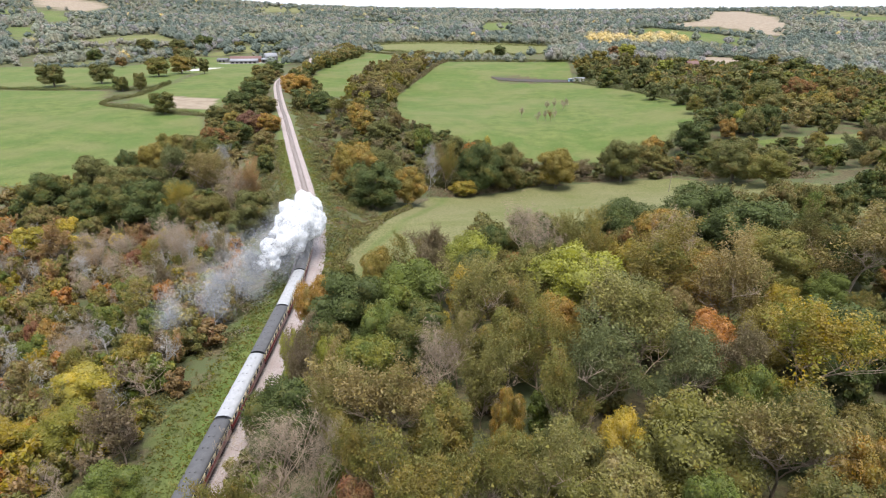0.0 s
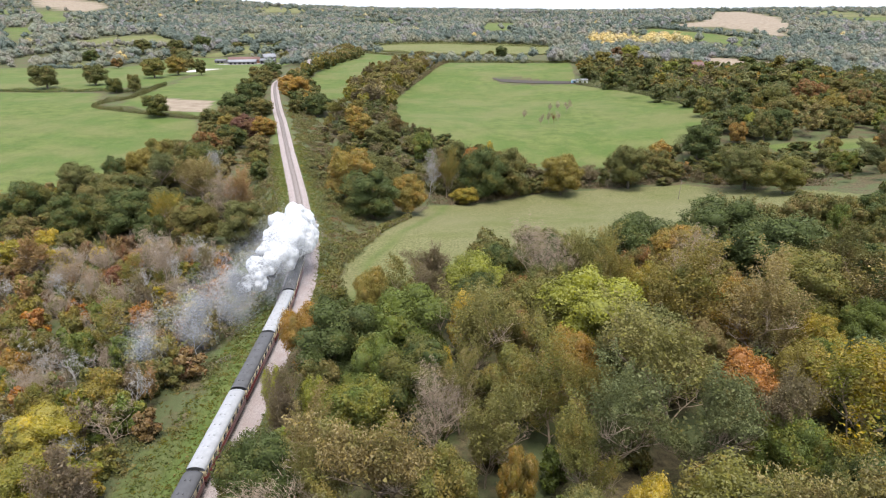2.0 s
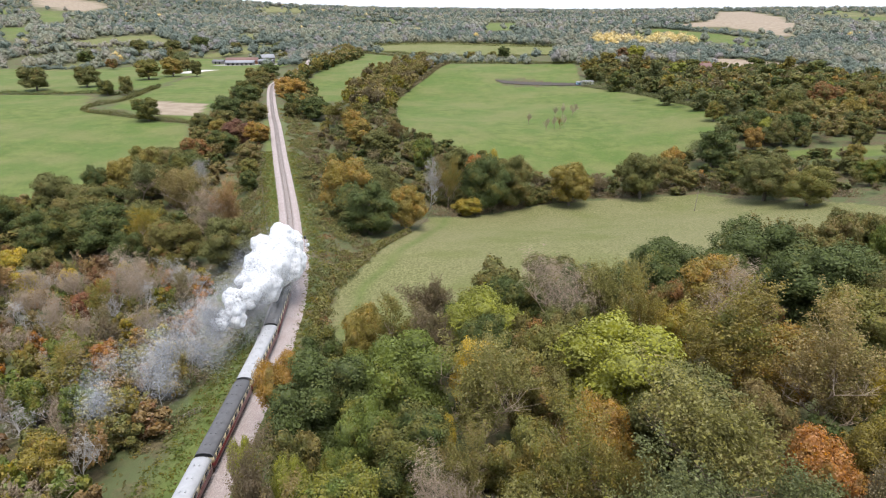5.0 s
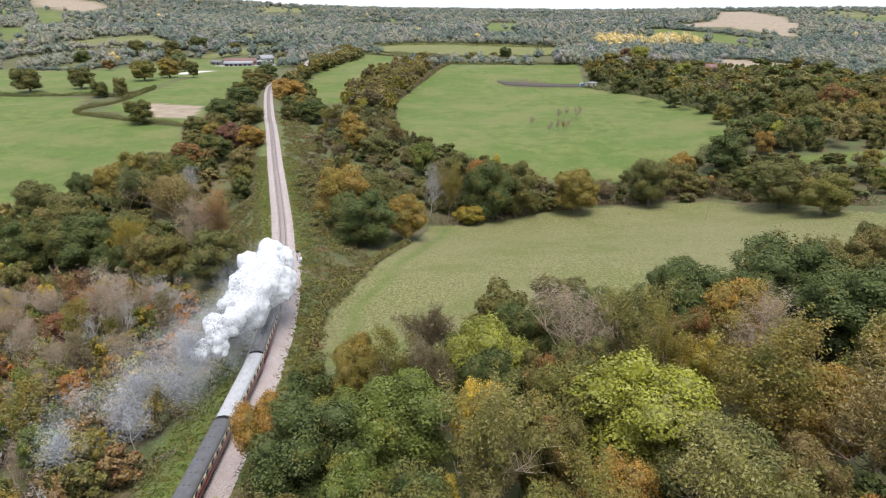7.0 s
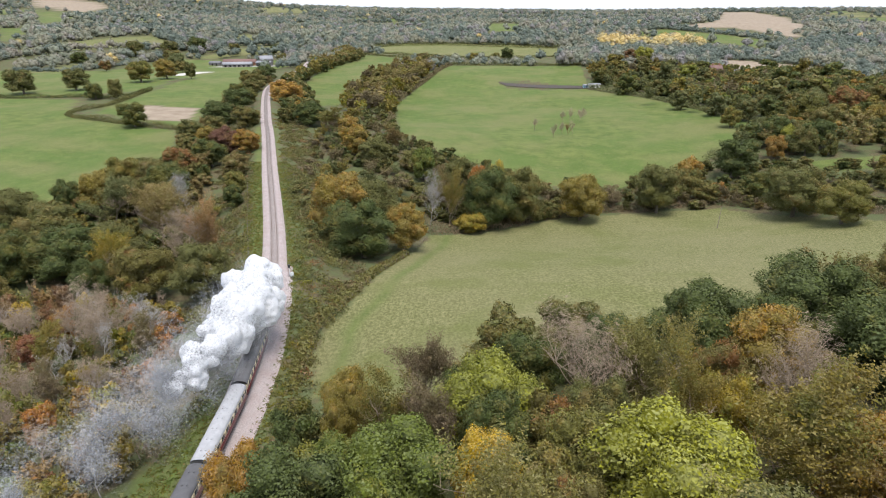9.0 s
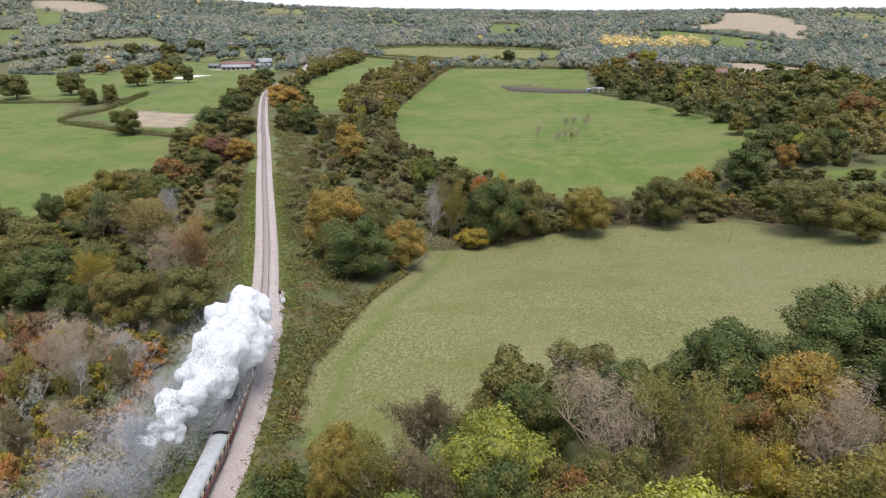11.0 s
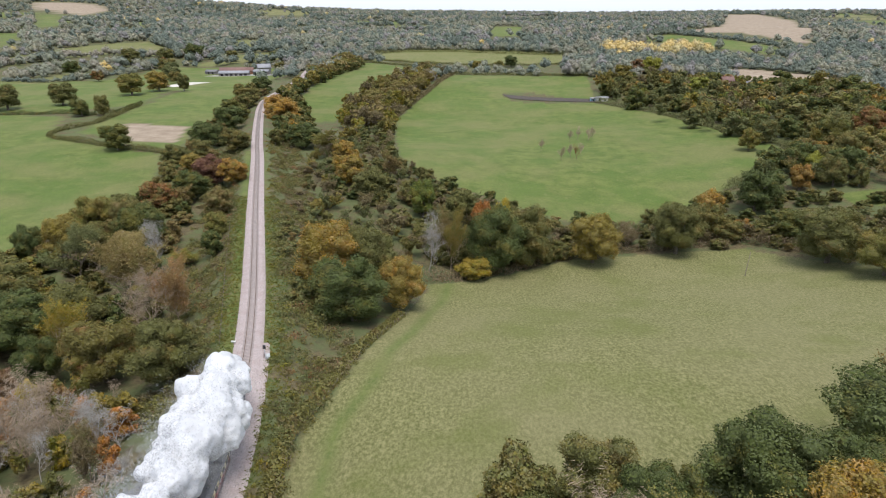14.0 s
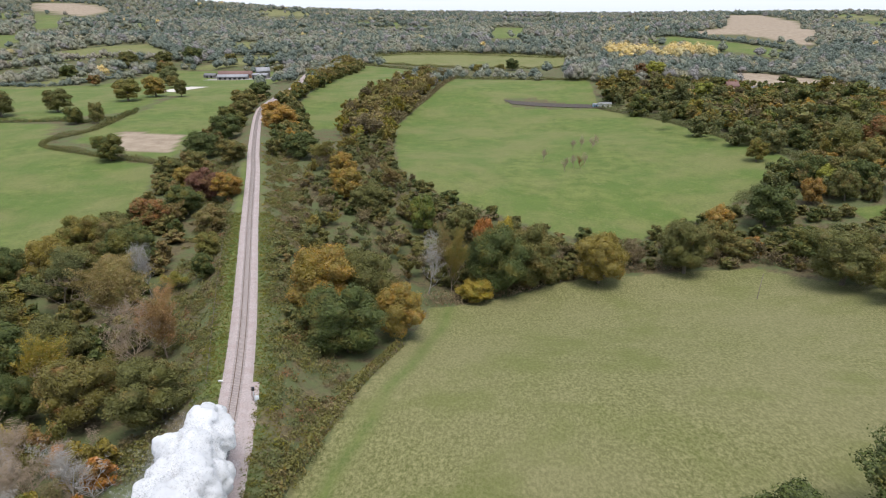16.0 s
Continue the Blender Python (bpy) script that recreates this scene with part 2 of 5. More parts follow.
FAR_FIELDS = [
    [(-653, 1001), (-650, 1094), (-635, 1203), (-551, 1287), (-491, 1194), (-426, 1152), (-387, 1150), (-377, 1120), (-442, 1095), (-532, 1094), (-585, 1028), (-601, 923)],
    [(-150, 1159), (-60, 1230), (7, 1226), (117, 1201), (199, 1153), (180, 1040), (106, 1060), (6, 1060), (-96, 1085)],
    [(391, 1458), (491, 1483), (555, 1396), (604, 1299), (593, 1167), (556, 1108), (531, 1164), (498, 1250), (452, 1310), (400, 1380)],
    [(-478, 776), (-473, 870), (-445, 916), (-430, 967), (-417, 929), (-429, 790), (-446, 740)],
    [(-957, 1466), (-889, 1454), (-823, 1336), (-772, 1182)],
    [(-363, 1026), (-359, 1121), (-298, 1178), (-258, 1173), (-263, 1111), (-316, 1070), (-338, 1027)],
    [(-417, 1321), (-377, 1437), (-327, 1271), (-372, 1227)],
    [(-537, 2040), (-484, 2410), (-406, 2021), (-465, 1826)],
    [(156, 2300), (259, 2310), (168, 1478), (84, 1509)],
    [(-1604, 2646), (-1480, 2622), (-926, 1687), (-938, 1578)],
]
BARE_FIELDS = [
    [(504, 1524), (653, 1644), (1419, 3432), (1544, 3360), (1403, 2705), (811, 1516), (691, 1331), (667, 1411), (644, 1525), (545, 1497)],
    [(358, 914), (409, 916), (447, 872), (471, 802), (417, 724), (381, 745), (358, 775), (338, 788), (325, 820)],
    [(-222, 512), (-178, 508), (-167, 459), (-202, 458)],
    [(57, 721), (87, 718), (115, 686), (147, 666), (144, 651), (109, 664), (66, 682), (59, 702)],
    [(-1907, 3114), (-1755, 3122), (-1559, 3040), (-1401, 2844), (-1401, 2639), (-1550, 2707), (-1762, 2894)],
]
OPEN = PASTURES + FAR_FIELDS + BARE_FIELDS + [MEADOW]


def far_open(x, y):
    """Small far fields between the woods: some cells of a warped patchwork lie open. 0: wooded, 1: green, 2: pale."""
    u = x / 230 + 0.35 * np.sin(y / 310 + 1) + 0.2 * np.sin(x / 170)
    v = y / 210 + 0.3 * np.sin(x / 390)
    h = np.mod(np.sin(np.floor(u) * 12.9898 + np.floor(v) * 78.233) * 43758.5453, 1)
    edge = np.minimum(np.mod(u, 1), np.mod(v, 1)) > 0.08
    return np.where((y > 1700) & edge & (h < 0.16), np.where(h < 0.09, 1, 2), 0)


def spread(lo, hi, step, far, grow):
    """Grid lines: even from lo to hi, then ever wider out to far on both sides."""
    a = list(np.arange(lo, hi + 0.1, step))
    for sign, end, stop in ((1, hi, far[1]), (-1, lo, far[0])):
        w, x, more = step, end, []
        while sign * x < sign * stop:
            w *= grow
            x += sign * w
            more.append(x)
        a = a + more if sign > 0 else more[::-1] + a
    return np.array(a)


def build_ground():
    xs, ys = spread(-130, 170, 1.8, (-6000, 6000), 1.032), spread(40, 340, 1.8, (-1500, 7000), 1.02)
    X, Y = np.meshgrid(xs, ys)
    Z = ground_z(X, Y)
    nx, ny = len(xs), len(ys)
    v = np.stack([X, Y, Z], -1).reshape(-1, 3)
    i = (np.arange(ny - 1)[:, None] * nx + np.arange(nx - 1)).ravel()
    me = mesh("ground", v, np.stack([i, i + 1, i + nx + 1, i + nx], 1), smooth=True)
    x, y = v[:, 0], v[:, 1]
    w = np.zeros((len(v), 4))
    for p in PASTURES + FAR_FIELDS:
        w[inside(p, x, y), 0] = 1
    fo = far_open(x, y)
    w[fo == 1, 0] = 1
    w[fo == 2, 1] = 1
    w[inside(MEADOW, x, y), 1] = 1
    for p in FAR_FIELDS[:2] + FAR_FIELDS[3:4] + FAR_FIELDS[5:7]:
        k = inside(p, x, y)
        w[k, 0], w[k, 1] = 0.25, 1
    for i, p in enumerate(BARE_FIELDS):
        k = inside(p, x, y)
        w[k] = 0
        w[k, 2] = 0 if i == 3 else 1  # the fourth is a dark heap of turned earth
    # a greener strip runs down the meadow beside its hedge
    edge = np.interp(y, [150, 174, 190, 213, 246, 275], [-27, -27, -24, -19, -9, -4])
    strip = np.exp(-((x - edge - 6.5 - 0.5 * np.sin(y / 5)) / 1.6) ** 2) * (y > 140) * (y < 285) * w[:, 1]
    w[:, 0] = np.maximum(w[:, 0], strip * 0.8)
    d = rail_offset(x, y)
    w[:, 0] = np.maximum(w[:, 0], 0.95 * ((d < -3.2) & (d > -6.4) & (y < 420)))
    w[:, 0] = np.maximum(w[:, 0], 0.5 * ((d > 3.2) & (d < 5.5) & (y < 420)))
    w[:, 0] = np.maximum(w[:, 0], 0.6 * ((d < -3.2) & (d > -9.5 - 2 * np.sin(y / 6)) & (y < 150)))
    w[:, 3] = 1
    a = me.color_attributes.new("cover", "FLOAT_COLOR", "POINT")
    a.data.foreach_set("color", w.ravel().astype(np.float32))
    m, n, l, b = material("ground_cover", 0.95, 0.1)
    at = n.new("ShaderNodeVertexColor")
    at.layer_name = "cover"
    sep = n.new("ShaderNodeSeparateColor")
    l.new(at.outputs["Color"], sep.inputs[0])
    fine, mid, big = grain(n, l, 0.9, 6, rough=0.75), grain(n, l, 0.11, 5, rough=0.65), grain(n, l, 0.016, 4)
    tuft = grain(n, l, 1.5, 6, rough=0.8, stretch=(1.0, 0.6, 1.0))
    rough_c = mix(n, l, ramp(n, l, fine, 0.35, 0.65), (0.050, 0.040, 0.024), (0.135, 0.110, 0.058))
    rough_c = mix(n, l, ramp(n, l, mid, 0.42, 0.56, 0, 0.85), rough_c, (0.078, 0.096, 0.040))
    past = mix(n, l, ramp(n, l, mid, 0.38, 0.62), (0.075, 0.104, 0.025), (0.129, 0.147, 0.044))
    past = mix(n, l, ramp(n, l, big, 0.44, 0.58, 0, 0.8), past, (0.141, 0.140, 0.054))
    past = mix(n, l, ramp(n, l, grain(n, l, 0.03, 4), 0.46, 0.62, 0, 0.75), past, (0.076, 0.116, 0.026))
    past = mix(n, l, ramp(n, l, grain(n, l, 0.2, 6, rough=0.8), 0.56, 0.68, 0, 0.55), past, (0.167, 0.164, 0.075))
    past = mix(n, l, ramp(n, l, grain(n, l, 0.33, 5, rough=0.8), 0.60, 0.70, 0, 0.6), past, (0.054, 0.071, 0.022))
    past = mix(n, l, ramp(n, l, fine, 0.3, 0.62, 0.6, 0), past, (0.057, 0.078, 0.024))
    mead = mix(n, l, ramp(n, l, tuft, 0.41, 0.60), (0.087, 0.093, 0.030), (0.209, 0.195, 0.091))
    mead = mix(n, l, ramp(n, l, big, 0.42, 0.60, 0, 0.45), mead, (0.184, 0.166, 0.086))
    mead = mix(n, l, ramp(n, l, grain(n, l, 0.045, 4), 0.50, 0.66, 0, 0.55), mead, (0.101, 0.116, 0.031))
    mead = mix(n, l, ramp(n, l, grain(n, l, 1.6, 4, rough=0.8, stretch=(1.0, 0.5, 1.0)), 0.35, 0.65, 0.35, 0), mead, (0.064, 0.067, 0.025))
    bare = mix(n, l, ramp(n, l, mid, 0.35, 0.65), (0.190, 0.145, 0.105), (0.270, 0.220, 0.160))
    c = mix(n, l, sep.outputs["Green"], rough_c, mead)
    c = mix(n, l, sep.outputs["Red"], c, past)
    c = mix(n, l, sep.outputs["Blue"], c, bare)
    l.new(c, b.inputs["Base Color"])
    bump(n, l, b, tuft, 0.6, 0.35)
    me.materials.append(m)
    tagged(new("ground", me), "rolling farmland of grass fields, meadow and rough scrub", "ground", kind="structure")


build_ground()


# ---- trees ----
def branches(rng, height, spread_r, levels, base_r, sides=4, start=0.25):
    """A bare skeleton: a trunk that forks again and again into finer limbs."""
    out, tips = [], []

    def grow(p, d, length, r, lev):
        k = 4 if lev < 2 else 3
        pts, q, dd = [p], p, d
        for i in range(k):
            dd = dd + rng.normal(0, 0.14, 3) + np.array((0, 0, 0.10))
            dd = dd / np.linalg.norm(dd)
            q = q + dd * length / k
            pts.append(q)
        out.append(tube(pts, np.linspace(r, r * 0.45, k + 1), max(3, sides + 2 - lev * 2)))
        if lev == levels:
            tips.append(q)
            return
        for i in range((7, 6, 5, 4)[lev]):
            f = rng.uniform(start if lev == 0 else 0.3, 1.0)
            j = min(k - 1, int(f * k))
            s = pts[j] + (pts[j + 1] - pts[j]) * (f * k - j)
            a = rng.uniform(0, 2 * math.pi)
            side = np.array((math.cos(a), math.sin(a), rng.uniform(0.1, 0.9)))
            e = dd * 0.55 + side * (0.95 if lev < 2 else 0.7)
            grow(s, e / np.linalg.norm(e), length * rng.uniform(0.48, 0.68), r * 0.5, lev + 1)

    grow(np.zeros(3), np.array((0.02, 0.02, 1.0)), height * 0.72, base_r, 0)
    v, f = join(out)
    s = spread_r / max(1e-3, np.percentile(np.hypot(v[:, 0], v[:, 1]), 90))
    v[:, :2] *= s
    v[:, 2] *= height / v[:, 2].max()
    tips = np.array(tips) * (s, s, 1)
    return v, f, tips


def crown_broad(rng, R, top, low, boughs, knobs, leaves, size):
    """A dome of boughs; each bough swells into rounded knobs under a close coat of leaf sprays, with creases between."""
    mid, half = (top + low) / 2, (top - low) / 2
    lean_x, lean_y = rng.uniform(-0.12, 0.12, 2) * R
    cs, rs = [], []
    for b in range(boughs):
        h = 0.88 - 1.72 * (b + 0.5) / boughs + rng.uniform(-0.12, 0.12)
        a = b * 2.39996 + rng.uniform(-0.35, 0.35)
        q = 0.64 * math.sqrt(max(0.06, 1 - h * h * 0.95)) * rng.uniform(0.72, 1.16)
        cs.append((q * R * math.cos(a) + lean_x, q * R * math.sin(a) + lean_y, mid + h * half * 0.70))
        rs.append(rng.uniform(0.33, 0.5) * R)
    cs.append((lean_x, lean_y, mid - half * 0.05))
    rs.append(R * 0.52)
    cs, rs = np.array(cs), np.array(rs)
    share = rs ** 2 / (rs ** 2).sum()
    pieces = []
    for i, (c, r) in enumerate(zip(cs, rs)):
        n = int(leaves * share[i] * 1.6)
        d = sphere_dirs(rng, n, -0.75)
        k = sphere_dirs(rng, knobs, -0.6)
        near = d @ k.T
        best = near.argmax(1)
        swell = 0.72 + 0.40 * np.exp((near[np.arange(n), best] - 1) / 0.09) * rng.uniform(0.75, 1.15, knobs)[best]
        tall = (1, 1, 1.0 if i < boughs else half / R * 1.2)
        skin = c + d * r * swell[:, None] * tall
        face = skin - (c + k[best] * r * 0.6)
        face /= np.linalg.norm(face, axis=1)[:, None]
        reach = np.where(rng.random(n) < 0.12, rng.uniform(1.04, 1.2, n), rng.uniform(0.80, 1.03, n))[:, None]
        p = c + (skin - c) * reach
        gap = np.linalg.norm(p[:, None] - cs[None], axis=2) / rs
        gap[:, i] = 9
        keep = gap.min(1) > 0.72
        pieces.append(leaves_at(rng, p[keep], face[keep], size, 1.0, 0.36))
        pieces.append((BALL1[0] * r * 0.58 + c, BALL1[1]))
    return pieces, cs[:boughs]


def crown_airy(rng, tips, per_tip, size, n_heart):
    """Thin upswept plumes of fine leaves at the ends of the twigs, round a looser heart."""
    pieces = []
    n = len(tips) * per_tip
    c = np.repeat(tips, per_tip, 0)
    out = c * (0.13, 0.13, 0) + (0, 0, 0.75)
    out /= np.linalg.norm(out, axis=1)[:, None]
    c = c - out * rng.uniform(-0.5, 2.3, (n, 1)) + rng.normal(0, 0.30, (n, 3))
    up = out + rng.normal(0, 0.42, (n, 3))
    k = np.cross(up, rng.normal(0, 1, (n, 3)))
    k /= np.linalg.norm(k, axis=1)[:, None]
    pieces.append(leaves_at(rng, c, k, size, 1.8, 0.25, np.cross(up, k) + 1e-3))
    mid = tips.mean(0)
    p = mid + (tips[rng.integers(0, len(tips), n_heart)] - mid) * rng.uniform(0.2, 0.85, (n_heart, 1)) + rng.normal(0, 0.5, (n_heart, 3)) - (0, 0, 0.6)
    pieces.append(leaves_at(rng, p, sphere_dirs(rng, n_heart), size * 2.0, 1.2, 0.5))
    return pieces


def thing(name, label, category, group="", kind=""):
    ob = new(name)
    ob.empty_display_size = 0.5
    return tagged(ob, label, category, group, kind)


MESHES = {}
WORDS = {"green": "green", "dark_green": "dark green", "blue_green": "grey-green", "lime": "bright lime green", "yellow_green": "yellowing green",
         "olive": "olive green", "olive_oak": "olive and bronze", "tan": "tan", "brown": "brownish olive", "gold": "golden", "orange": "orange",
         "yellow": "bright yellow", "russet": "russet red", "rust_oak": "rusty brown", "salmon": "pale orange", "grey": "grey-brown", "red_purple": "dull purple",
         "bare": "leafless pale", "silver": "leafless silver"}


def tree_meshes(shape, variant, detail):
    """Trunk and crown at 6 m radius and 16 m height; made once for each shape, variant and detail; each tree gives them its own leaf colour."""
    key = (shape, variant, detail)
    if key not in MESHES:
        rng = np.random.default_rng(100 * variant + 7 * detail + sum(map(ord, shape)))
        fine = detail >= 2
        if shape == "bare":
            v, f, tips = branches(rng, 15.5, 5.6, 3 if fine else 2, 0.26, 3, 0.22)
            n = 5200 if fine else 520
            c = tips[rng.integers(0, len(tips), n)]
            out = (c - (0, 0, 4.5)) * (0.17, 0.17, 0.05) + (0, 0, 0.35) + rng.normal(0, 0.42, (n, 3))
            c = c - out * rng.uniform(-0.4, 1.5, (n, 1)) + rng.normal(0, 0.25, (n, 3))
            k = np.cross(out, rng.normal(0, 1, (n, 3)))
            k /= np.linalg.norm(k, axis=1)[:, None]
            fuzz = leaves_at(rng, c, k, 0.028 if fine else 0.06, 17, 0.05, np.cross(out, k) + 1e-3)
            trunk, crown = tube([(0, 0, -1), (0, 0, 1.2)], [0.4, 0.28], 7), join([(v, f), fuzz])
            trunk_mat = BARK
        elif shape == "airy":
            v, f, tips = branches(rng, 14.8, 5.2, 3 if fine else 2, 0.26, 3, 0.2)
            if not fine:
                tips = np.repeat(tips, 2, 0) * rng.uniform(0.8, 1.05, (2 * len(tips), 1))
            crown = join(crown_airy(rng, tips, {3: 95, 2: 42, 1: 11, 0: 6}[detail], {3: 0.092, 2: 0.145, 1: 0.34, 0: 0.6}[detail], 1500 if fine else 260))
            trunk, trunk_mat = (v, f), TWIG
        else:
            b, lo, le, size = {3: (14, 12, 24000, 0.140), 2: (13, 10, 9000, 0.225), 1: (9, 8, 2100, 0.48), 0: (7, 6, 800, 0.8)}[detail]
            pieces, cs = crown_broad(rng, 5.9, 15.7, -0.8 if fine else -3.2, b, lo, le, size)
            limbs = [tube([(0, 0, -1), (0.1, 0, 2.5), (0.1, 0.1, 6), (0, 0, 9)], [0.5, 0.36, 0.28, 0.15], 7)]
            limbs += [tube([(0.1, 0, 3.2 + i * 0.35), (c * 0.5 + (0, 0, 2.6)), c], [0.2, 0.13, 0.05], 5) for i, c in enumerate(cs[1:])]
            trunk, crown, trunk_mat = join(limbs), join(pieces), BARK
        MESHES[key] = (mesh("trunk", *trunk, trunk_mat), mesh("crown", *crown, LEAF["green"]), crown)
    return MESHES[key]


LEAF["bare"], LEAF["silver"] = TWIG, PALE_TWIG
PROTO = {}
PLANTED = []
MASSED = {}


def plant(leaf, x, y, r, h, detail, shape="", group="woodland trees", mass=False, rng=random.Random(5)):
    """A tree of crown radius r and height h at x, y, on the ground; mass: one of a mass of trees."""
    airy = {"grey": 1.0, "salmon": 1.0, "tan": 0.75, "blue_green": 0.55, "olive": 0.45, "brown": 0.3, "yellow_green": 0.2}.get(leaf, 0)
    if not shape:
        shape = "bare" if leaf in ("bare", "silver") else "airy" if rng.random() < airy else "broad"
    variant = rng.randrange(4 if detail >= 2 else 3)
    m = pose(x, y, gz(x, y) - 0.1, 0, 0, rng.uniform(0, 360)) @ Matrix.Diagonal((r / 6, r / 6, h / 16, 1))
    key = (shape, leaf, variant, detail, group)
    PLANTED.append((x, y, r))
    trunk, crown, (v, f) = tree_meshes(shape, variant, detail)
    if mass:
        t = np.array(m)
        MASSED.setdefault((group, leaf), []).append((v @ t[:3, :3].T + t[:3, 3], f))
        if shape == "broad":
            MASSED.setdefault((group, "trunk"), []).append(tube([(x, y, gz(x, y) - 0.5), (x, y, gz(x, y) + h * 0.5)], [0.35, 0.15], 5))
        return None
    if key in PROTO:
        ob = copy_thing(PROTO[key], m)
        ob.matrix_basis = m
        return ob
    what = "leafless tree with fine twigs" if shape == "bare" else "tree in thin autumn leaf" if shape == "airy" else "tree in autumn leaf"
    ob = thing("tree", (WORDS[leaf].replace("leafless ", "") if shape == "bare" else WORDS[leaf]) + " " + what, "tree", group)
    part("trunk", trunk, ob)
    slot = part("crown", crown, ob).material_slots[0]
    slot.link, slot.material = "OBJECT", LEAF[leaf]
    ob.matrix_basis = m
    PROTO[key] = ob
    return ob


def settle_masses():
    """The massed trees, one object for each leaf colour of a stand."""
    for (group, leaf), p in MASSED.items():
        mat = BARK if leaf == "trunk" else LEAF[leaf]
        words = "trunks among the " + group if leaf == "trunk" else WORDS[leaf] + " trees massed among the " + group
        tagged(new("tree_mass", mesh("tree_mass", *join(p), mat)), words, "trees", kind="stuff")

# The wood on the right of the line: trees that stand out, by leaf, place and crown radius
STAND_A = [("lime", 7, 125, 7.2), ("bare", 19, 128, 6.4), ("olive_oak", 21, 147, 6.3), ("dark_green", 28, 140, 5.4), ("dark_green", 14, 136, 5.7), ("dark_green", 4, 131, 3.5),
           ("tan", 30, 129, 5.5), ("rust_oak", 41, 129, 4.8), ("gold", 52, 138, 7), ("dark_green", 46, 147, 8.2), ("dark_green", 70, 153, 10.7), ("bare", 53, 127, 6.5),
           ("olive", 33, 121, 4.4), ("yellow_green", 39, 120, 4.5), ("grey", -2, 134, 4.4), ("gold", -14, 127, 3.2), ("olive", -6, 124, 4.7), ("dark_green", 58, 145, 6.1),
           ("dark_green", 76, 140, 10.7), ("brown", 81, 129, 7), ("lime", 26, 108, 8.6), ("olive", 40, 110, 7.7), ("olive_oak", 32, 95, 7.6), ("gold", 50, 109, 5.9),
           ("tan", 54, 102, 6.8), ("orange", 43, 85, 4.9), ("tan", 32, 84, 8.3), ("olive", 21, 82, 3.9), ("olive", 15, 83, 5.2), ("gold", 20, 94, 4.6)]
STAND_B = [("rust_oak", 14, 102, 4.3), ("tan", 6, 100, 6.3), ("yellow", 6, 112, 4.1), ("yellow", 0, 96, 2), ("olive", 17, 112, 5.7), ("grey", 0, 119, 4.1),
           ("dark_green", 7, 118, 5), ("gold", -14, 131, 4.1), ("gold", -24, 113, 4.4), ("dark_green", -19, 107, 7.2), ("green", -6, 110, 7.2), ("green", -10, 98, 4.5),
           ("dark_green", -3, 93, 5.8), ("lime", -18, 89, 2.4), ("green", -11, 84, 5.3), ("bare", 0, 82, 4.8), ("tan", 6, 77, 4.7), ("blue_green", 22, 76, 6),
           ("blue_green", 33, 75, 5.9), ("grey", 43, 78, 4.5), ("gold", 53, 89, 4.4), ("olive", 11, 90, 4.5), ("olive", 31, 61, 7.1), ("tan", 41, 60, 6.7),
           ("gold", 49, 59, 3.9), ("yellow_green", 52, 76, 8), ("green", 43, 73, 4.4), ("russet", -10, 54, 3.2), ("bare", -22, 61, 5.2), ("bare", -14, 59, 2.7)]
STAND_C = [("dark_green", -22, 73, 5.3), ("gold", 9, 71, 2.3), ("tan", -6, 70, 6.6), ("tan", 12, 57, 5.5), ("olive", 14, 52, 4.5), ("tan", 20, 53, 5),
           ("yellow", 23, 64, 3.1), ("tan", -14, 70, 3.8), ("olive", 1, 69, 4.5), ("grey", -24, 88, 3.3), ("lime", -26, 96, 2), ("olive", -23, 54, 3.5),
           ("green", 30, 51, 4.1), ("olive", -3, 58, 5.1), ("olive", 4, 56, 4.3), ("olive_oak", 42, 51, 4.7), ("dark_green", 63, 86, 7.4), ("tan", 87, 119, 10.5),
           ("olive", 71, 121, 8.1), ("olive", -9, 60, 3.9)]
for leaf, x, y, r in STAND_A + STAND_B + STAND_C:
    plant(leaf, x, y, r * 1.08, 11 + r * 0.9, 3)


def clear(x, y, r, gap):
    p = np.array(PLANTED)
    return bool(((x - p[:, 0]) ** 2 + (y - p[:, 1]) ** 2 > (gap * (r + p[:, 2])) ** 2).all())


def fill(area, leaves, radius, tall, tries, detail, gap=0.62, group="woodland trees", seed=1, shape="", mass=False):
    """More trees between those that stand out, wherever there is room."""
    rng = random.Random(seed)
    xs, ys = [p[0] for p in area], [p[1] for p in area]
    for _ in range(tries):
        x, y, r = rng.uniform(min(xs), max(xs)), rng.uniform(min(ys), max(ys)), rng.uniform(*radius)
        if inside(area, np.float64(x), np.float64(y)) and clear(x, y, r, gap) and abs(rail_offset(np.float64(x), np.float64(y))) > r * 0.75 + 3.5:
            plant(rng.choice(leaves), x, y, r, rng.uniform(*tall) * (0.6 + 0.4 * r / radius[1]), detail, shape, group, mass)


WOOD = [(-30, 20), (-29, 118), (-16, 132), (2, 134), (12, 146), (24, 152), (38, 150), (44, 150), (60, 160), (82, 172), (100, 184), (150, 200), (190, 235), (240, 240), (240, 20)]
AUTUMN = ["olive", "olive", "olive_oak", "tan", "olive", "green", "green", "dark_green", "olive_oak", "dark_green", "yellow_green", "brown", "dark_green"]
DEEP = ["dark_green", "dark_green", "olive_oak", "green", "dark_green", "brown", "olive_oak", "rust_oak"]
NEAR_WOOD = [(-30, 35), (-29, 112), (-16, 118), (20, 120), (90, 122), (90, 35)]
fill(NEAR_WOOD, AUTUMN, (3.2, 6.0), (12, 17), 330, 3, 0.7)
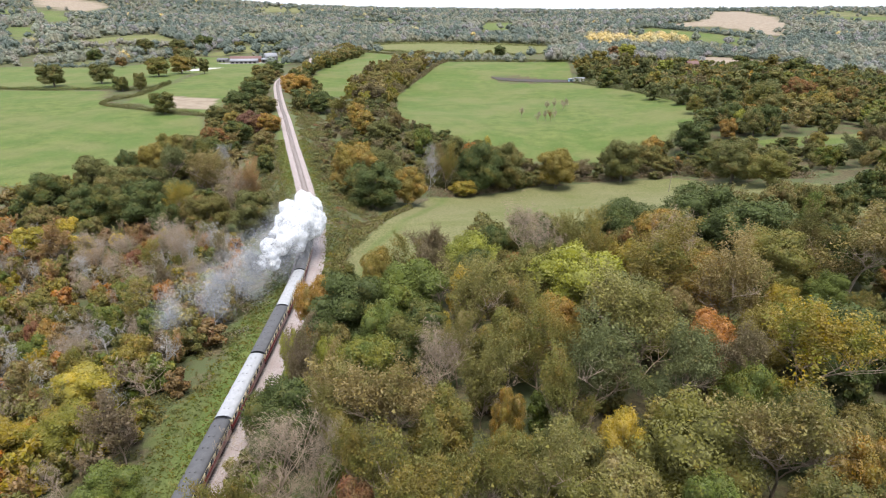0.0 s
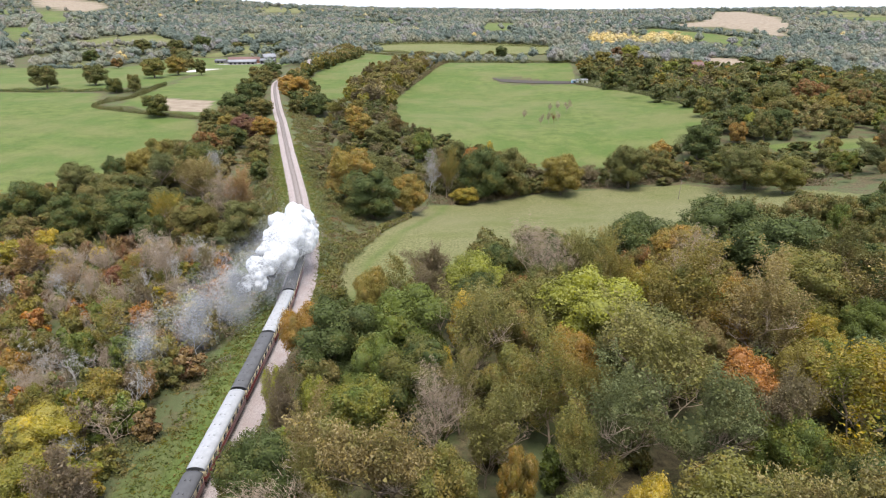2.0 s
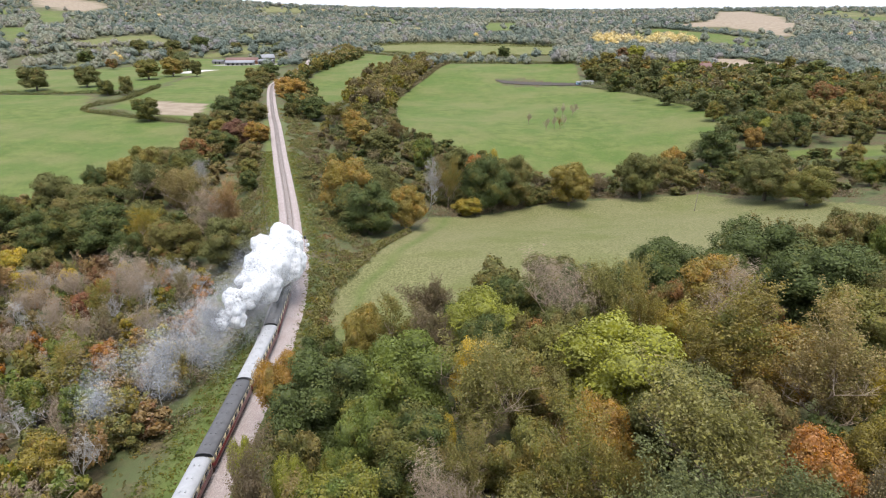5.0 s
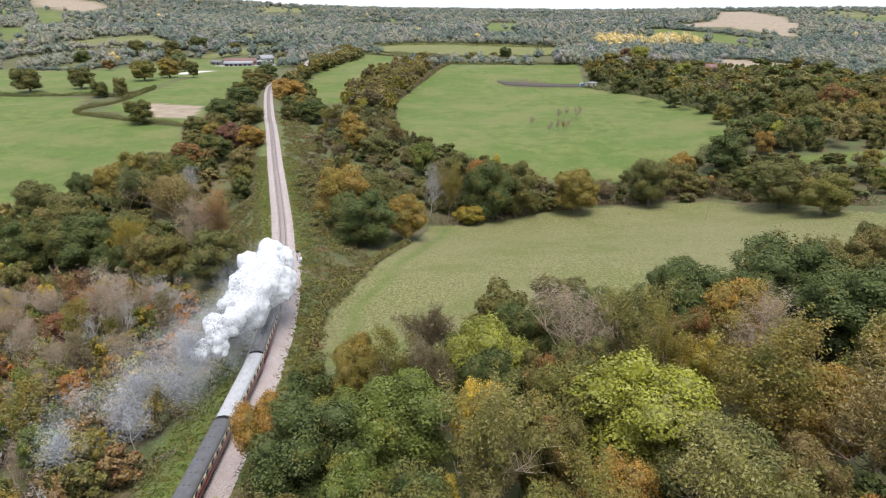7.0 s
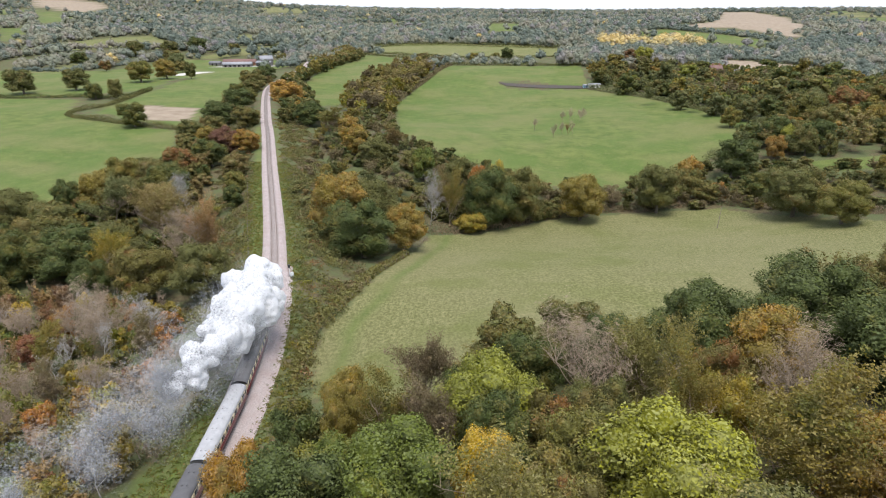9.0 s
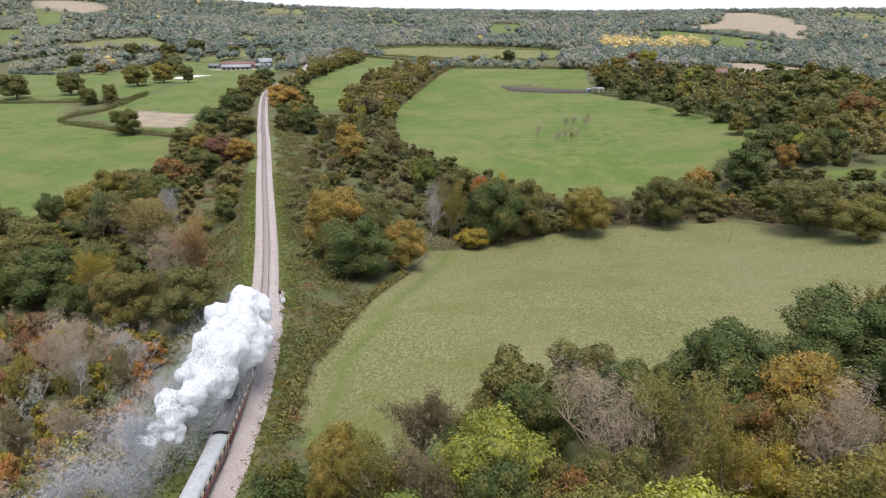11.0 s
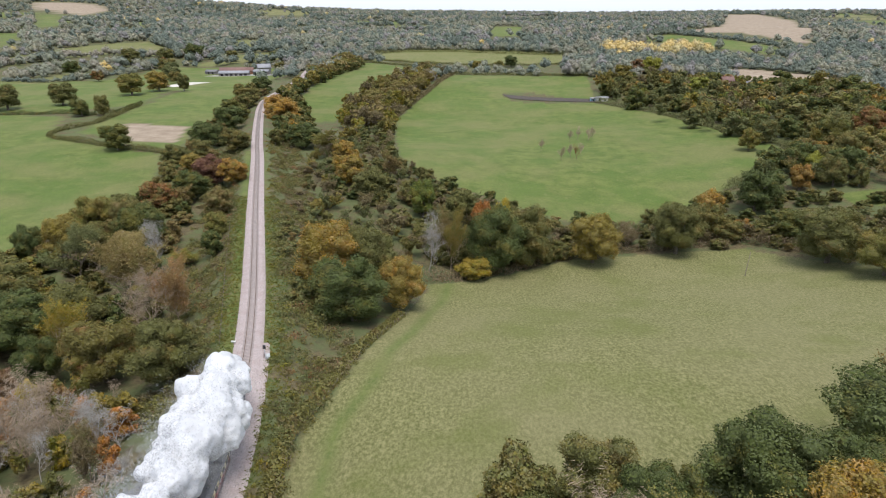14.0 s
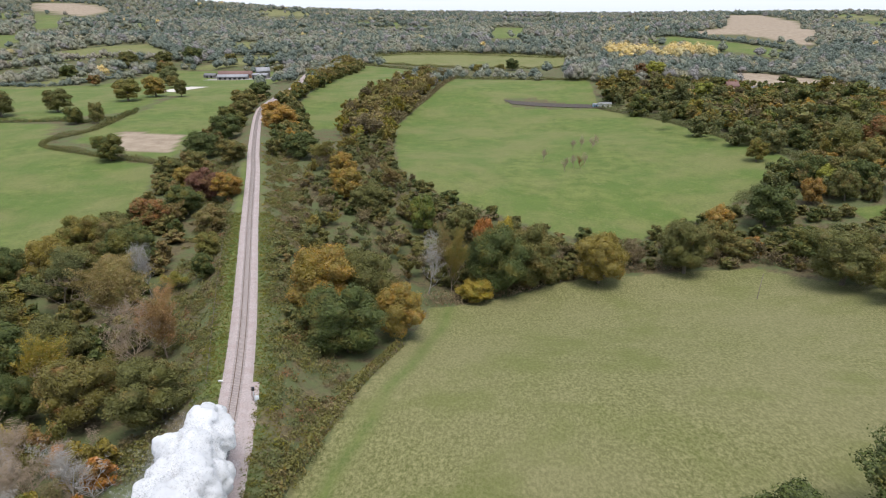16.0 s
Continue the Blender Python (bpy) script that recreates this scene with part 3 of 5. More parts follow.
fill([p for p in WOOD if p[0] < 130] + [(130, 190), (130, 20)], DEEP, (3.2, 6.5), (13, 18), 300, 2, 0.66, mass=True)
fill(NEAR_WOOD, AUTUMN + ["bare", "green"], (2.2, 3.4), (7, 10), 200, 1, 0.52, seed=11, mass=True)
fill([(-26, 112), (-16, 132), (2, 134), (12, 146), (24, 152), (60, 160), (100, 184), (150, 200), (150, 60), (95, 60), (90, 118)], DEEP, (3.2, 5), (9, 14), 300, 2, 0.66, mass=True)
fill([(125, 60), (125, 195), (190, 235), (240, 240), (240, 60)], DEEP, (4.5, 7.5), (15, 20), 400, 1, 0.62, mass=True)

fill([(90, 36), (90, 62), (130, 62), (240, 62), (240, 36)], AUTUMN, (4, 6.5), (14, 19), 200, 2, 0.6, seed=43, mass=True)
fill([(-30, -120), (-30, 36), (240, 36), (240, -120)], AUTUMN, (4.5, 7), (14, 19), 600, 0, 0.6, seed=41, mass=True)
fill([(-170, -120), (-150, 40), (-46, 40), (-46, -120)], AUTUMN, (3.5, 6), (9, 13), 400, 0, 0.6, "young trees", 42, mass=True)

# The young wood on the left, below the bank
for leaf, x, y, r in [("yellow", -60, 90, 5.9), ("yellow_green", -57, 78, 5.6), ("yellow_green", -65, 75, 5.4), ("green", -44, 64, 4.5)]:
    plant(leaf, x, y, r, 10, 3)
THICKET = [("yellow", -133, 188, 5.4), ("yellow", -126, 198, 4.1), ("yellow", -112, 183, 4.4), ("salmon", -120, 180, 5.8), ("rust_oak", -83, 126, 3.3), ("orange", -82, 115, 3.5),
           ("orange", -68, 138, 2.8), ("olive", -68, 124, 4.3), ("green", -73, 123, 3.5), ("olive", -67, 98, 3.0), ("bare", -68, 104, 3.9), ("gold", -58, 102, 3.6), ("olive", -99, 137, 4.1),
           ("green", -81, 108, 3.3), ("brown", -71, 94, 4.4), ("grey", -47, 75, 3.6), ("bare", -91, 161, 4.4), ("bare", -84, 186, 5.5), ("russet", -89, 169, 3.4), ("bare", -74, 177, 5.1),
           ("russet", -88, 119, 2.3), ("gold", -86, 141, 2.5), ("russet", -110, 192, 2.8), ("yellow", -105, 189, 2.4), ("red_purple", -99, 197, 2.8), ("yellow", -90, 192, 2.3),
           ("bare", -87, 179, 5.0), ("bare", -96, 179, 4.6), ("bare", -64, 151, 4.0), ("orange", -62, 143, 3.0), ("gold", -50, 127, 3.4), ("bare", -77, 150, 3.8), ("grey", -71, 147, 3.3),
           ("grey", -62, 165, 3.4), ("olive", -84, 165, 3.7), ("green", -79, 143, 3.7), ("bare", -79, 173, 4.3), ("bare", -75, 139, 2.8), ("olive", -53, 115, 3.5), ("green", -62, 119, 3.3),
           ("olive", -58, 133, 2.8), ("silver", -68, 178, 4.2), ("bare", -102, 170, 4.4), ("russet", -96, 186, 3.0), ("bare", -108, 180, 4.4), ("olive_oak", -118, 199, 4.5), ("brown", -140, 205, 5.5)]
for leaf, x, y, r in THICKET:
    plant(leaf, x, y, r * 1.1, 8 + r * 0.8, 2, "", "young trees")
fill([(-46, 40), (-47, 130), (-56, 165), (-66, 188), (-100, 199), (-150, 212), (-175, 120), (-120, 40)],
     ["bare", "bare", "bare", "olive", "olive", "brown", "green", "russet", "orange", "gold", "tan", "silver", "yellow_green", "salmon", "grey", "olive_oak"], (1.8, 3.6), (7, 10.5), 2600, 1, 0.55, "young trees", 3, mass=True)

# Big trees on the left of the line, past the thicket
OAKS = [("rust_oak", -80, 204, 8.2), ("olive_oak", -63, 200, 7.6), ("dark_green", -109, 218, 9.5), ("olive_oak", -98, 223, 7.5), ("yellow_green", -92, 210, 5.5), ("tan", -93, 244, 8.4),
        ("blue_green", -113, 254, 8.6), ("gold", -129, 275, 7.0), ("dark_green", -106, 283, 8.6), ("bare", -77, 222, 6.0), ("salmon", -72, 229, 5.6), ("silver", -92, 265, 4.4), ("dark_green", -138, 270, 5.0),
        ("olive", -131, 294, 7.2), ("tan", -101, 262, 6.6), ("olive_oak", -124, 236, 9.5), ("dark_green", -127, 214, 8.0), ("olive_oak", -143, 250, 8.5), ("dark_green", -148, 226, 8.5), ("brown", -117, 270, 6.4),
        ("dark_green", -95, 202, 5.0), ("brown", -116, 292, 6.5)]
LINESIDE = [("olive_oak", -139, 395, 7.5), ("rust_oak", -116, 323, 7.6), ("dark_green", -110, 341, 7.9), ("red_purple", -109, 363, 8.6), ("gold", -97, 357, 6.8), ("olive_oak", -118, 428, 8.2),
            ("dark_green", -141, 446, 9.6), ("dark_green", -146, 504, 10.5), ("olive_oak", -172, 621, 11.5), ("dark_green", -166, 563, 7.8), ("brown", -90, 314, 6.6), ("dark_green", -177, 695, 9.8),
            ("gold", -126, 380, 6.0), ("olive", -82, 290, 4.6), ("dark_green", -78, 273, 4.0), ("olive_oak", -160, 590, 7.5), ("dark_green", -150, 535, 7.0), ("olive_oak", -125, 310, 6.6), ("olive_oak", -131, 410, 6.4)]
for leaf, x, y, r in OAKS:
    plant(leaf, x, y, r * 1.08, 12 + r * 0.8, 3, "", "line-side trees")
plant("yellow_green", -86, 271, 5.0, 4.5, 2, "airy", "line-side trees")
for leaf, x, y, r in LINESIDE:
    plant(leaf, x, y, r * 1.08, 5 + r * 1.3, 2, "", "line-side trees")
fill([(-66, 216), (-72, 226), (-96, 285), (-100, 300), (-122, 300), (-150, 262), (-170, 235), (-150, 212), (-100, 214)], ["olive_oak", "olive", "dark_green", "brown", "olive_oak"], (3, 5.5), (8, 13), 320, 1, 0.55, "line-side trees", 4, mass=True)
fill([(-100, 300), (-112, 360), (-125, 410), (-160, 560), (-170, 690), (-190, 690), (-160, 500), (-150, 420), (-132, 340), (-124, 300)], ["olive_oak", "olive_oak", "dark_green", "brown"], (2.6, 4.8), (6, 11), 1100, 1, 0.48, "line-side trees", 5, mass=True)

# Trees of the stream valley between meadow and pasture, and along the right of the line
MIXED = ["olive_oak", "dark_green", "olive_oak", "green", "blue_green", "brown", "gold", "blue_green", "grey", "dark_green", "tan", "olive", "blue_green", "rust_oak", "olive_oak", "green", "dark_green"]
VALLEY = [("olive_oak", 94, 311, 10.0, 25), ("olive_oak", 140, 287, 11.5, 24), ("gold", 59, 304, 9.4, 23), ("dark_green", 20, 296, 11.0, 29), ("olive_oak", 32, 302, 10.0, 27),
          ("olive", 3, 292, 5.0, 20), ("dark_green", 144, 352, 10.5, 23), ("gold", -35, 257, 10.2, 26), ("olive_oak", -25, 264, 9.5, 24), ("dark_green", -25, 234, 10.4, 21),
          ("gold", -13, 247, 7.2, 18), ("silver", -5, 288, 4.5, 17), ("yellow", 23, 306, 4.0, 29), ("yellow_green", 12, 287, 6.5, 9)]
VALLEY_FAR = [("green", -9, 338, 5.8, 19), ("olive_oak", 6, 336, 7, 17), ("gold", -45, 368, 8.0, 17), ("olive_oak", -34, 350, 8.0, 16), ("gold", -52, 403, 7.4, 16), ("olive", -67, 426, 8.6, 15),
              ("dark_green", -85, 449, 10.6, 17), ("gold", -120, 542, 13, 21), ("gold", -136, 582, 8.5, 15), ("brown", -24, 378, 6.0, 13), ("olive_oak", 112, 328, 7.0, 17), ("olive", 146, 266, 9, 19),
              ("olive_oak", 120, 322, 6.0, 11), ("orange", 126, 324, 4, 10), ("gold", 119, 344, 7, 17), ("dark_green", 143, 316, 8, 15), ("grey", 76, 318, 5, 9), ("orange", 16, 322, 4.5, 20),
              ("brown", 1, 305, 5.5, 16), ("grey", -60, 536, 10, 15), ("tan", -65, 664, 10, 15), ("tan", -50, 702, 10, 15), ("tan", -31, 722, 9.5, 14), ("tan", -17, 760, 9, 14)]
FAR_BANK = [("rust_oak", 241, 638, 7.4), ("lime", 236, 672, 10.5), ("blue_green", 199, 636, 13), ("olive", 156, 704, 10), ("olive", 185, 746, 12.5), ("brown", 203, 701, 11.0), ("dark_green", 163, 614, 10),
            ("olive_oak", 182, 596, 7.4), ("yellow_green", 199, 588, 8.3), ("rust_oak", 242, 576, 10), ("dark_green", 300, 612, 13), ("olive_oak", 235, 500, 14), ("brown", 275, 526, 12), ("blue_green", 239, 457, 10),
            ("rust_oak", 258, 452, 11.5), ("olive_oak", 216, 403, 9.5), ("dark_green", 180, 391, 9.0), ("orange", 172, 368, 5.8), ("lime", 186, 382, 6.1), ("olive_oak", 187, 367, 7.5), ("dark_green", 199, 376, 8.0),
            ("dark_green", 225, 434, 10), ("blue_green", 187, 481, 8.5), ("olive", 180, 441, 6.2), ("blue_green", 195, 456, 8.0), ("blue_green", 162, 552, 6.5), ("blue_green", 175, 520, 7.7), ("blue_green", 182, 503, 7.0),
            ("dark_green", 340, 722, 13), ("olive", 352, 690, 13), ("dark_green", 357, 634, 14), ("russet", 216, 800, 9), ("rust_oak", 268, 420, 10), ("gold", 248, 405, 9), ("rust_oak", 290, 470, 11), ("dark_green", 262, 520, 11)]
for leaf, x, y, r in FAR_BANK:
    plant(leaf, x, y, r, 6 + r * 1.45, 2 if y < 480 else 1, "", "valley trees", y > 480)
for leaf, x, y, r, h in VALLEY + VALLEY_FAR:
    plant(leaf, x, y, r * 1.08, h, 3 if y < 315 else 2, "", "valley trees")
fill([(-44, 330), (-8, 318), (60, 322), (120, 325), (150, 320), (170, 290), (215, 285), (215, 335), (140, 372), (79, 338), (32, 356), (-8, 380), (-30, 430), (-36, 500), (-60, 520), (-60, 400)],
     ["olive_oak", "olive_oak", "brown", "dark_green", "dark_green", "blue_green", "olive_oak", "grey"], (2.5, 4.5), (5, 9), 1200, 1, 0.55, "valley trees", 6, mass=True)
fill([(-44, 330), (-8, 318), (-10, 270), (-20, 262), (-40, 268), (-52, 300), (-62, 350), (-75, 430), (-60, 520)], ["grey", "brown", "blue_green", "olive", "blue_green"], (2, 4.5), (5, 10), 500, 1, 0.5, "valley trees", 16, mass=True)
fill([(-10, 290), (24, 297), (60, 311), (94, 317), (125, 318), (150, 292), (180, 270), (185, 300), (150, 325), (90, 334), (30, 325), (-10, 318)],
     ["brown", "grey", "olive_oak", "olive_oak", "grey"], (2, 4), (5, 9), 500, 1, 0.45, "valley trees", 17, mass=True)
fill([(-12, 282), (-40, 225), (-56, 262), (-64, 320), (-70, 400), (-36, 440), (-8, 380), (70, 338), (145, 330), (190, 290), (170, 275), (140, 300), (90, 322), (20, 300)],
     ["grey", "blue_green", "brown", "blue_green", "olive_oak"], (1.6, 3.2), (3, 6), 900, 0, 0.38, "valley scrub", 23, mass=True)
fill([(150, 292), (165, 325), (262, 322), (262, 270), (200, 262)], MIXED, (4, 7.5), (10, 17), 160, 2, 0.6, "valley trees", 33, mass=True)
PLANTED += [(289, 730, 17), (284, 704, 15), (277, 672, 11), (270, 640, 8), (146, 662, 8), (260, 560, 14), (240, 450, 12)]  # room for the house and the shed
fill([(-60, 500), (-84, 560), (-88, 690), (-58, 790), (-20, 930), (4, 880), (-42, 610), (-36, 500)], ["tan", "grey", "tan", "brown", "olive", "yellow_green"], (4, 6.5), (10, 15), 700, 0, 0.42, "valley trees", 7, mass=True)
fill([(-100, 440), (-122, 540), (-140, 640), (-150, 700), (-105, 560), (-80, 460)], ["olive_oak", "olive_oak", "gold", "dark_green"], (4, 7), (11, 16), 400, 0, 0.5, "valley trees", 8, mass=True)
fill([(150, 380), (205, 430), (200, 500), (420, 500), (420, 330), (260, 350), (200, 360)], MIXED, (4, 7.5), (11, 17), 500, 1, 0.55, "valley trees", 9, mass=True)
fill([(200, 490), (185, 590), (150, 660), (160, 760), (420, 760), (420, 490)], MIXED, (4, 7.5), (11, 17), 1300, 0, 0.5, "valley trees", 29, mass=True)
fill([(-152, 640), (-136, 640), (-140, 720), (-132, 850), (-120, 1000), (-150, 1090), (-170, 1090), (-160, 860), (-150, 740)], ["olive", "dark_green", "olive_oak", "tan"], (5, 8), (13, 18), 600, 0, 0.45, "valley trees", 19, mass=True)
# field trees
for leaf, x, y, r in [("olive_oak", -342, 568, 13), ("olive_oak", -311, 589, 11.5), ("dark_green", -268, 539, 7.5), ("olive", -288, 659, 13), ("gold", -277, 692, 12.5), ("olive_oak", -453, 1003, 15),
                      ("olive_oak", -417, 1038, 14), ("dark_green", -387, 1078, 16), ("olive_oak", -331, 1079, 11), ("dark_green", -268, 1079, 6), ("dark_green", -189, 433, 9.6), ("olive_oak", -254, 695, 6.5),
                      ("brown", -253, 541, 6), ("dark_green", -455, 859, 11), ("rust_oak", -394, 802, 7.5), ("dark_green", 97, 1026, 11), ("olive", 45, 987, 8), ("olive", 76, 989, 8),
                      ("olive_oak", -300, 790, 8), ("blue_green", -318, 815, 11), ("blue_green", -345, 880, 12), ("olive_oak", -370, 930, 13), ("dark_green", 276, 738, 10), ("lime", 231, 799, 12),
                      ("dark_green", 335, 704, 10), ("olive_oak", -225, 950, 9), ("rust_oak", -395, 985, 10)]:
    plant(leaf, x, y, r, 2.5 + r * (2.6 if r < 7 else 1.55), 2, "broad", "field trees")
for x, y in [(77, 450), (80, 446), (84, 453), (62, 470), (70, 442), (86, 500), (92, 505), (98, 498), (103, 507)]:
    plant("russet" if x == 80 else "bare", x, y, 2.3, 8.0, 2, "bare", "saplings")

settle_masses()


# ---- hedges, scrub and far woods ----
def hedge(line, width, height, leaf, seed, label):
    rng = np.random.default_rng(seed)
    p = smooth_line(line, 0.6)
    n = len(p) * 40
    c = p[rng.integers(0, len(p), n)]
    d = sphere_dirs(rng, n, 0.0)
    swell = 1 + 0.35 * np.sin(c[:, 0] / 5 + c[:, 1] / 7) + rng.normal(0, 0.15, n)
    z = ground_z(c[:, 0], c[:, 1])
    v = np.stack([c[:, 0] + d[:, 0] * width / 2, c[:, 1] + d[:, 1] * width / 2, z + d[:, 2] * height * swell], 1)
    tagged(new("hedge", mesh("hedge", *leaves_at(rng, v, d, 0.29, 1.0, 0.6), LEAF[leaf])), label, "hedge", kind="stuff")


hedge([(-600, 560), (-420, 552), (-326, 542), (-283, 547), (-262, 545), (-250, 580), (-258, 612)], 4, 2.6, "dark_green", 1, "dark clipped field hedge between two pastures")
hedge([(-250, 580), (-244, 520), (-251, 470), (-207, 444), (-160, 429)], 4, 2.8, "olive_oak", 2, "dark brown field hedge round a grass corner")
hedge([(-38, 500), (-42, 610), (-10, 760), (10, 865)], 5, 4, "grey", 3, "tall pale hedgerow between two green fields")
hedge([(-150, 1080), (-23, 985), (10, 870), (90, 838), (160, 795)], 5, 3, "dark_green", 4, "dark hedge at the far edge of a pasture")
hedge([(-27, 150), (-29, 172), (-26, 190), (-21, 213), (-12, 240)], 3.4, 1.6, "brown", 5, "low brown bramble hedge beside the meadow")
hedge([(-6, 278), (24, 296), (47, 310), (93, 318), (125, 320), (145, 297), (170, 272)], 7, 3.2, "grey", 6, "bare brown thorn hedge along the valley")
hedge([(139, 657), (175, 583), (191, 500), (200, 431), (142, 378)], 6, 4, "blue_green", 7, "grey-green hedge bordering the pasture")
hedge([(-150, 1160), (-29, 1205), (200, 1145)], 7, 5, "dark_green", 8, "dark hedge behind a pale field")
hedge([(-96, 1083), (-8, 1053), (185, 1038)], 5, 3, "dark_green", 9, "thin dark hedge before a pale field")


def scrub():
    """Brambles, bushes and tall weeds in clumps on the banks of the line."""
    rng = np.random.default_rng(12)
    for name, leaf, near, n, big, label in [("bramble", "brown", (7, 24), 1250, 1.8, "brown brambles and dead stems on the bank"),
                                            ("dead_stems", "grey", (7, 24), 950, 1.7, "grey-brown dead stems and twigs on the bank"),
                                            ("weeds", "olive_oak", (5, 20), 1100, 1.5, "olive weeds and young bushes on the bank"),
                                            ("yellow_weeds", "yellow_green", (4.6, 9), 320, 1.2, "yellowing weeds along the ballast edge"),
                                            ("red_bramble", "russet", (8, 22), 300, 1.6, "reddish brambles on the bank"),
                                            ("green_scrub", "blue_green", (6, 22), 1000, 1.8, "grey-green low scrub on the bank")]:
        pieces = []
        for _ in range(n):
            y = rng.uniform(105, 470) if leaf != "olive_oak" else rng.uniform(60, 420)
            side = 1 if rng.random() < 0.6 else -1
            off = side * rng.uniform(*near)
            cx = float(np.interp(y, RAIL[:, 1], RAIL[:, 0])) + off * 1.04
            if inside(MEADOW, np.float64(cx), np.float64(y)) or (side < 0 and abs(off) < 8):
                continue
            if math.sin(cx / 5 + y / 9) * math.sin(y / 6 - cx / 8) + rng.normal(0, 0.4) < -0.15:
                continue
            s = rng.uniform(0.4, 1.15) * big * (1.0 if abs(off) > 8 else 0.6)
            d = sphere_dirs(rng, 150, -0.1)
            lump = 1 + 0.25 * np.sin(d * 4 + rng.uniform(0, 6, 3)).sum(1)[:, None]
            pieces.append(leaves_at(rng, np.array((cx, y, gz(cx, y))) + d * lump * (s * 1.4, s * 1.4, s * 0.9) * rng.uniform(0.5, 1.0, (150, 1)), d, 0.085 * s + 0.05, 1.5, 0.6))
        tagged(new(name, mesh(name, *join(pieces), LEAF[leaf])), label, "scrub", kind="stuff")


scrub()


def tufts():
    """Rank grass on the verges."""
    rng = np.random.default_rng(31)
    for name, leaf, n, label in [("verge_grass", "green", 9000, "rank green grass on the railway verge"), ("dry_grass", "tan", 2500, "dry straw-coloured grass on the railway bank")]:
        y = rng.uniform(60, 330, n)
        off = np.where(rng.random(n) < 0.55, -1, 1) * rng.uniform(3.6, 9.5 if leaf == "green" else 15, n)
        x = np.interp(y, RAIL[:, 1], RAIL[:, 0]) + off * 1.03
        ok = ~inside(MEADOW, x, y)
        x, y = x[ok], y[ok]
        p = np.repeat(np.stack([x, y, ground_z(x, y) + 0.12], 1), 4, 0) + rng.normal(0, 0.22, (4 * len(x), 3)) * (1, 1, 0.3)
        up = np.tile((0, 0, 1.0), (len(p), 1)) + rng.normal(0, 0.3, (len(p), 3))
        k = np.cross(up, rng.normal(0, 1, (len(p), 3)))
        tagged(new(name, mesh(name, *leaves_at(rng, p, k / np.linalg.norm(k, axis=1)[:, None], 0.13, 2.2, 0.1, np.cross(up, k) + 1e-3), LEAF[leaf])), label, "grass", kind="stuff")


tufts()

EYE = np.array((0.0, 45.0, 68.0))


def lies_open(x, y):
    o = far_open(x, y) > 0
    for p in OPEN:
        o |= inside(p, x, y)
    return o


def hides_field(x, y, top):
    """Whether trees here would stand before an open far field."""
    z = ground_z(x, y) + top
    done, hidden = np.zeros(len(x), bool), np.zeros(len(x), bool)
    for k in np.linspace(1.0, 1.9, 46):
        qx, qy, qz = (EYE[i] + (c - EYE[i]) * k for i, c in enumerate((x, y, z)))
        low = ~done & (qz < ground_z(qx, qy) + 1)
        hidden |= low & lies_open(qx, qy)
        done |= low
    return hidden


# Distance haze is put into these base colours: leaf tones made paler, greyer, bluer
HAZY_LEAF = {
    "olive": foliage("hazy_olive_leaves", (0.198, 0.208, 0.147), (0.249, 0.233, 0.158), 0.3, 0.12, 0.02),
    "dark_green": foliage("hazy_green_leaves", (0.128, 0.152, 0.122), (0.169, 0.188, 0.136), 0.3, 0.12, 0.02),
    "brown": foliage("hazy_brown_leaves", (0.257, 0.227, 0.176), (0.220, 0.212, 0.158), 0.3, 0.12, 0.02),
    "grey": foliage("hazy_bare_twigs", (0.220, 0.208, 0.190), (0.191, 0.184, 0.164), 0.3, 0.12, 0.02),
    "gold": foliage("hazy_golden_leaves", (0.530, 0.393, 0.152), (0.371, 0.314, 0.149), 0.3, 0.12, 0.02),
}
FAR_ROWS = [([(391, 1462), (491, 1490), (557, 1402), (608, 1302), (597, 1165)], "dark_green", 6), ([(358, 920), (409, 922), (450, 876), (476, 804)], "dark_green", 5),
            ([(-601, 918), (-580, 1024), (-530, 1088), (-442, 1088), (-372, 1116)], "brown", 7), ([(-480, 770), (-430, 785), (-415, 930)], "dark_green", 3.5),
            ([(-120, 1236), (-60, 1240), (7, 1236), (117, 1211), (205, 1160)], "olive", 7), ([(-540, 1296), (-486, 1202), (-420, 1160), (-300, 1186)], "dark_green", 8)]


def far_crowns(rng, leaves):
    """Crowns of unit radius for distant trees: a few lobes under a scatter of leaf clumps."""
    made = []
    for i in range(7):
        pieces = []
        for k in range(6):
            a, h = k * 2.4 + rng.uniform(-0.4, 0.4), rng.uniform(-0.35, 0.3)
            c = np.array((0.42 * math.cos(a), 0.42 * math.sin(a), h)) if k else np.array((0, 0, 0.36))
            r = rng.uniform(0.48, 0.66)
            d = sphere_dirs(rng, leaves, -0.4)
            pieces.append((BALL1[0] * r * 0.66 + c, BALL1[1]))
            pieces.append(leaves_at(rng, c + d * r * rng.uniform(0.8, 1.05, (leaves, 1)), d, 0.12 if leaves > 20 else 0.2, 1.0, 0.45))
        made.append(join(pieces))
    return made


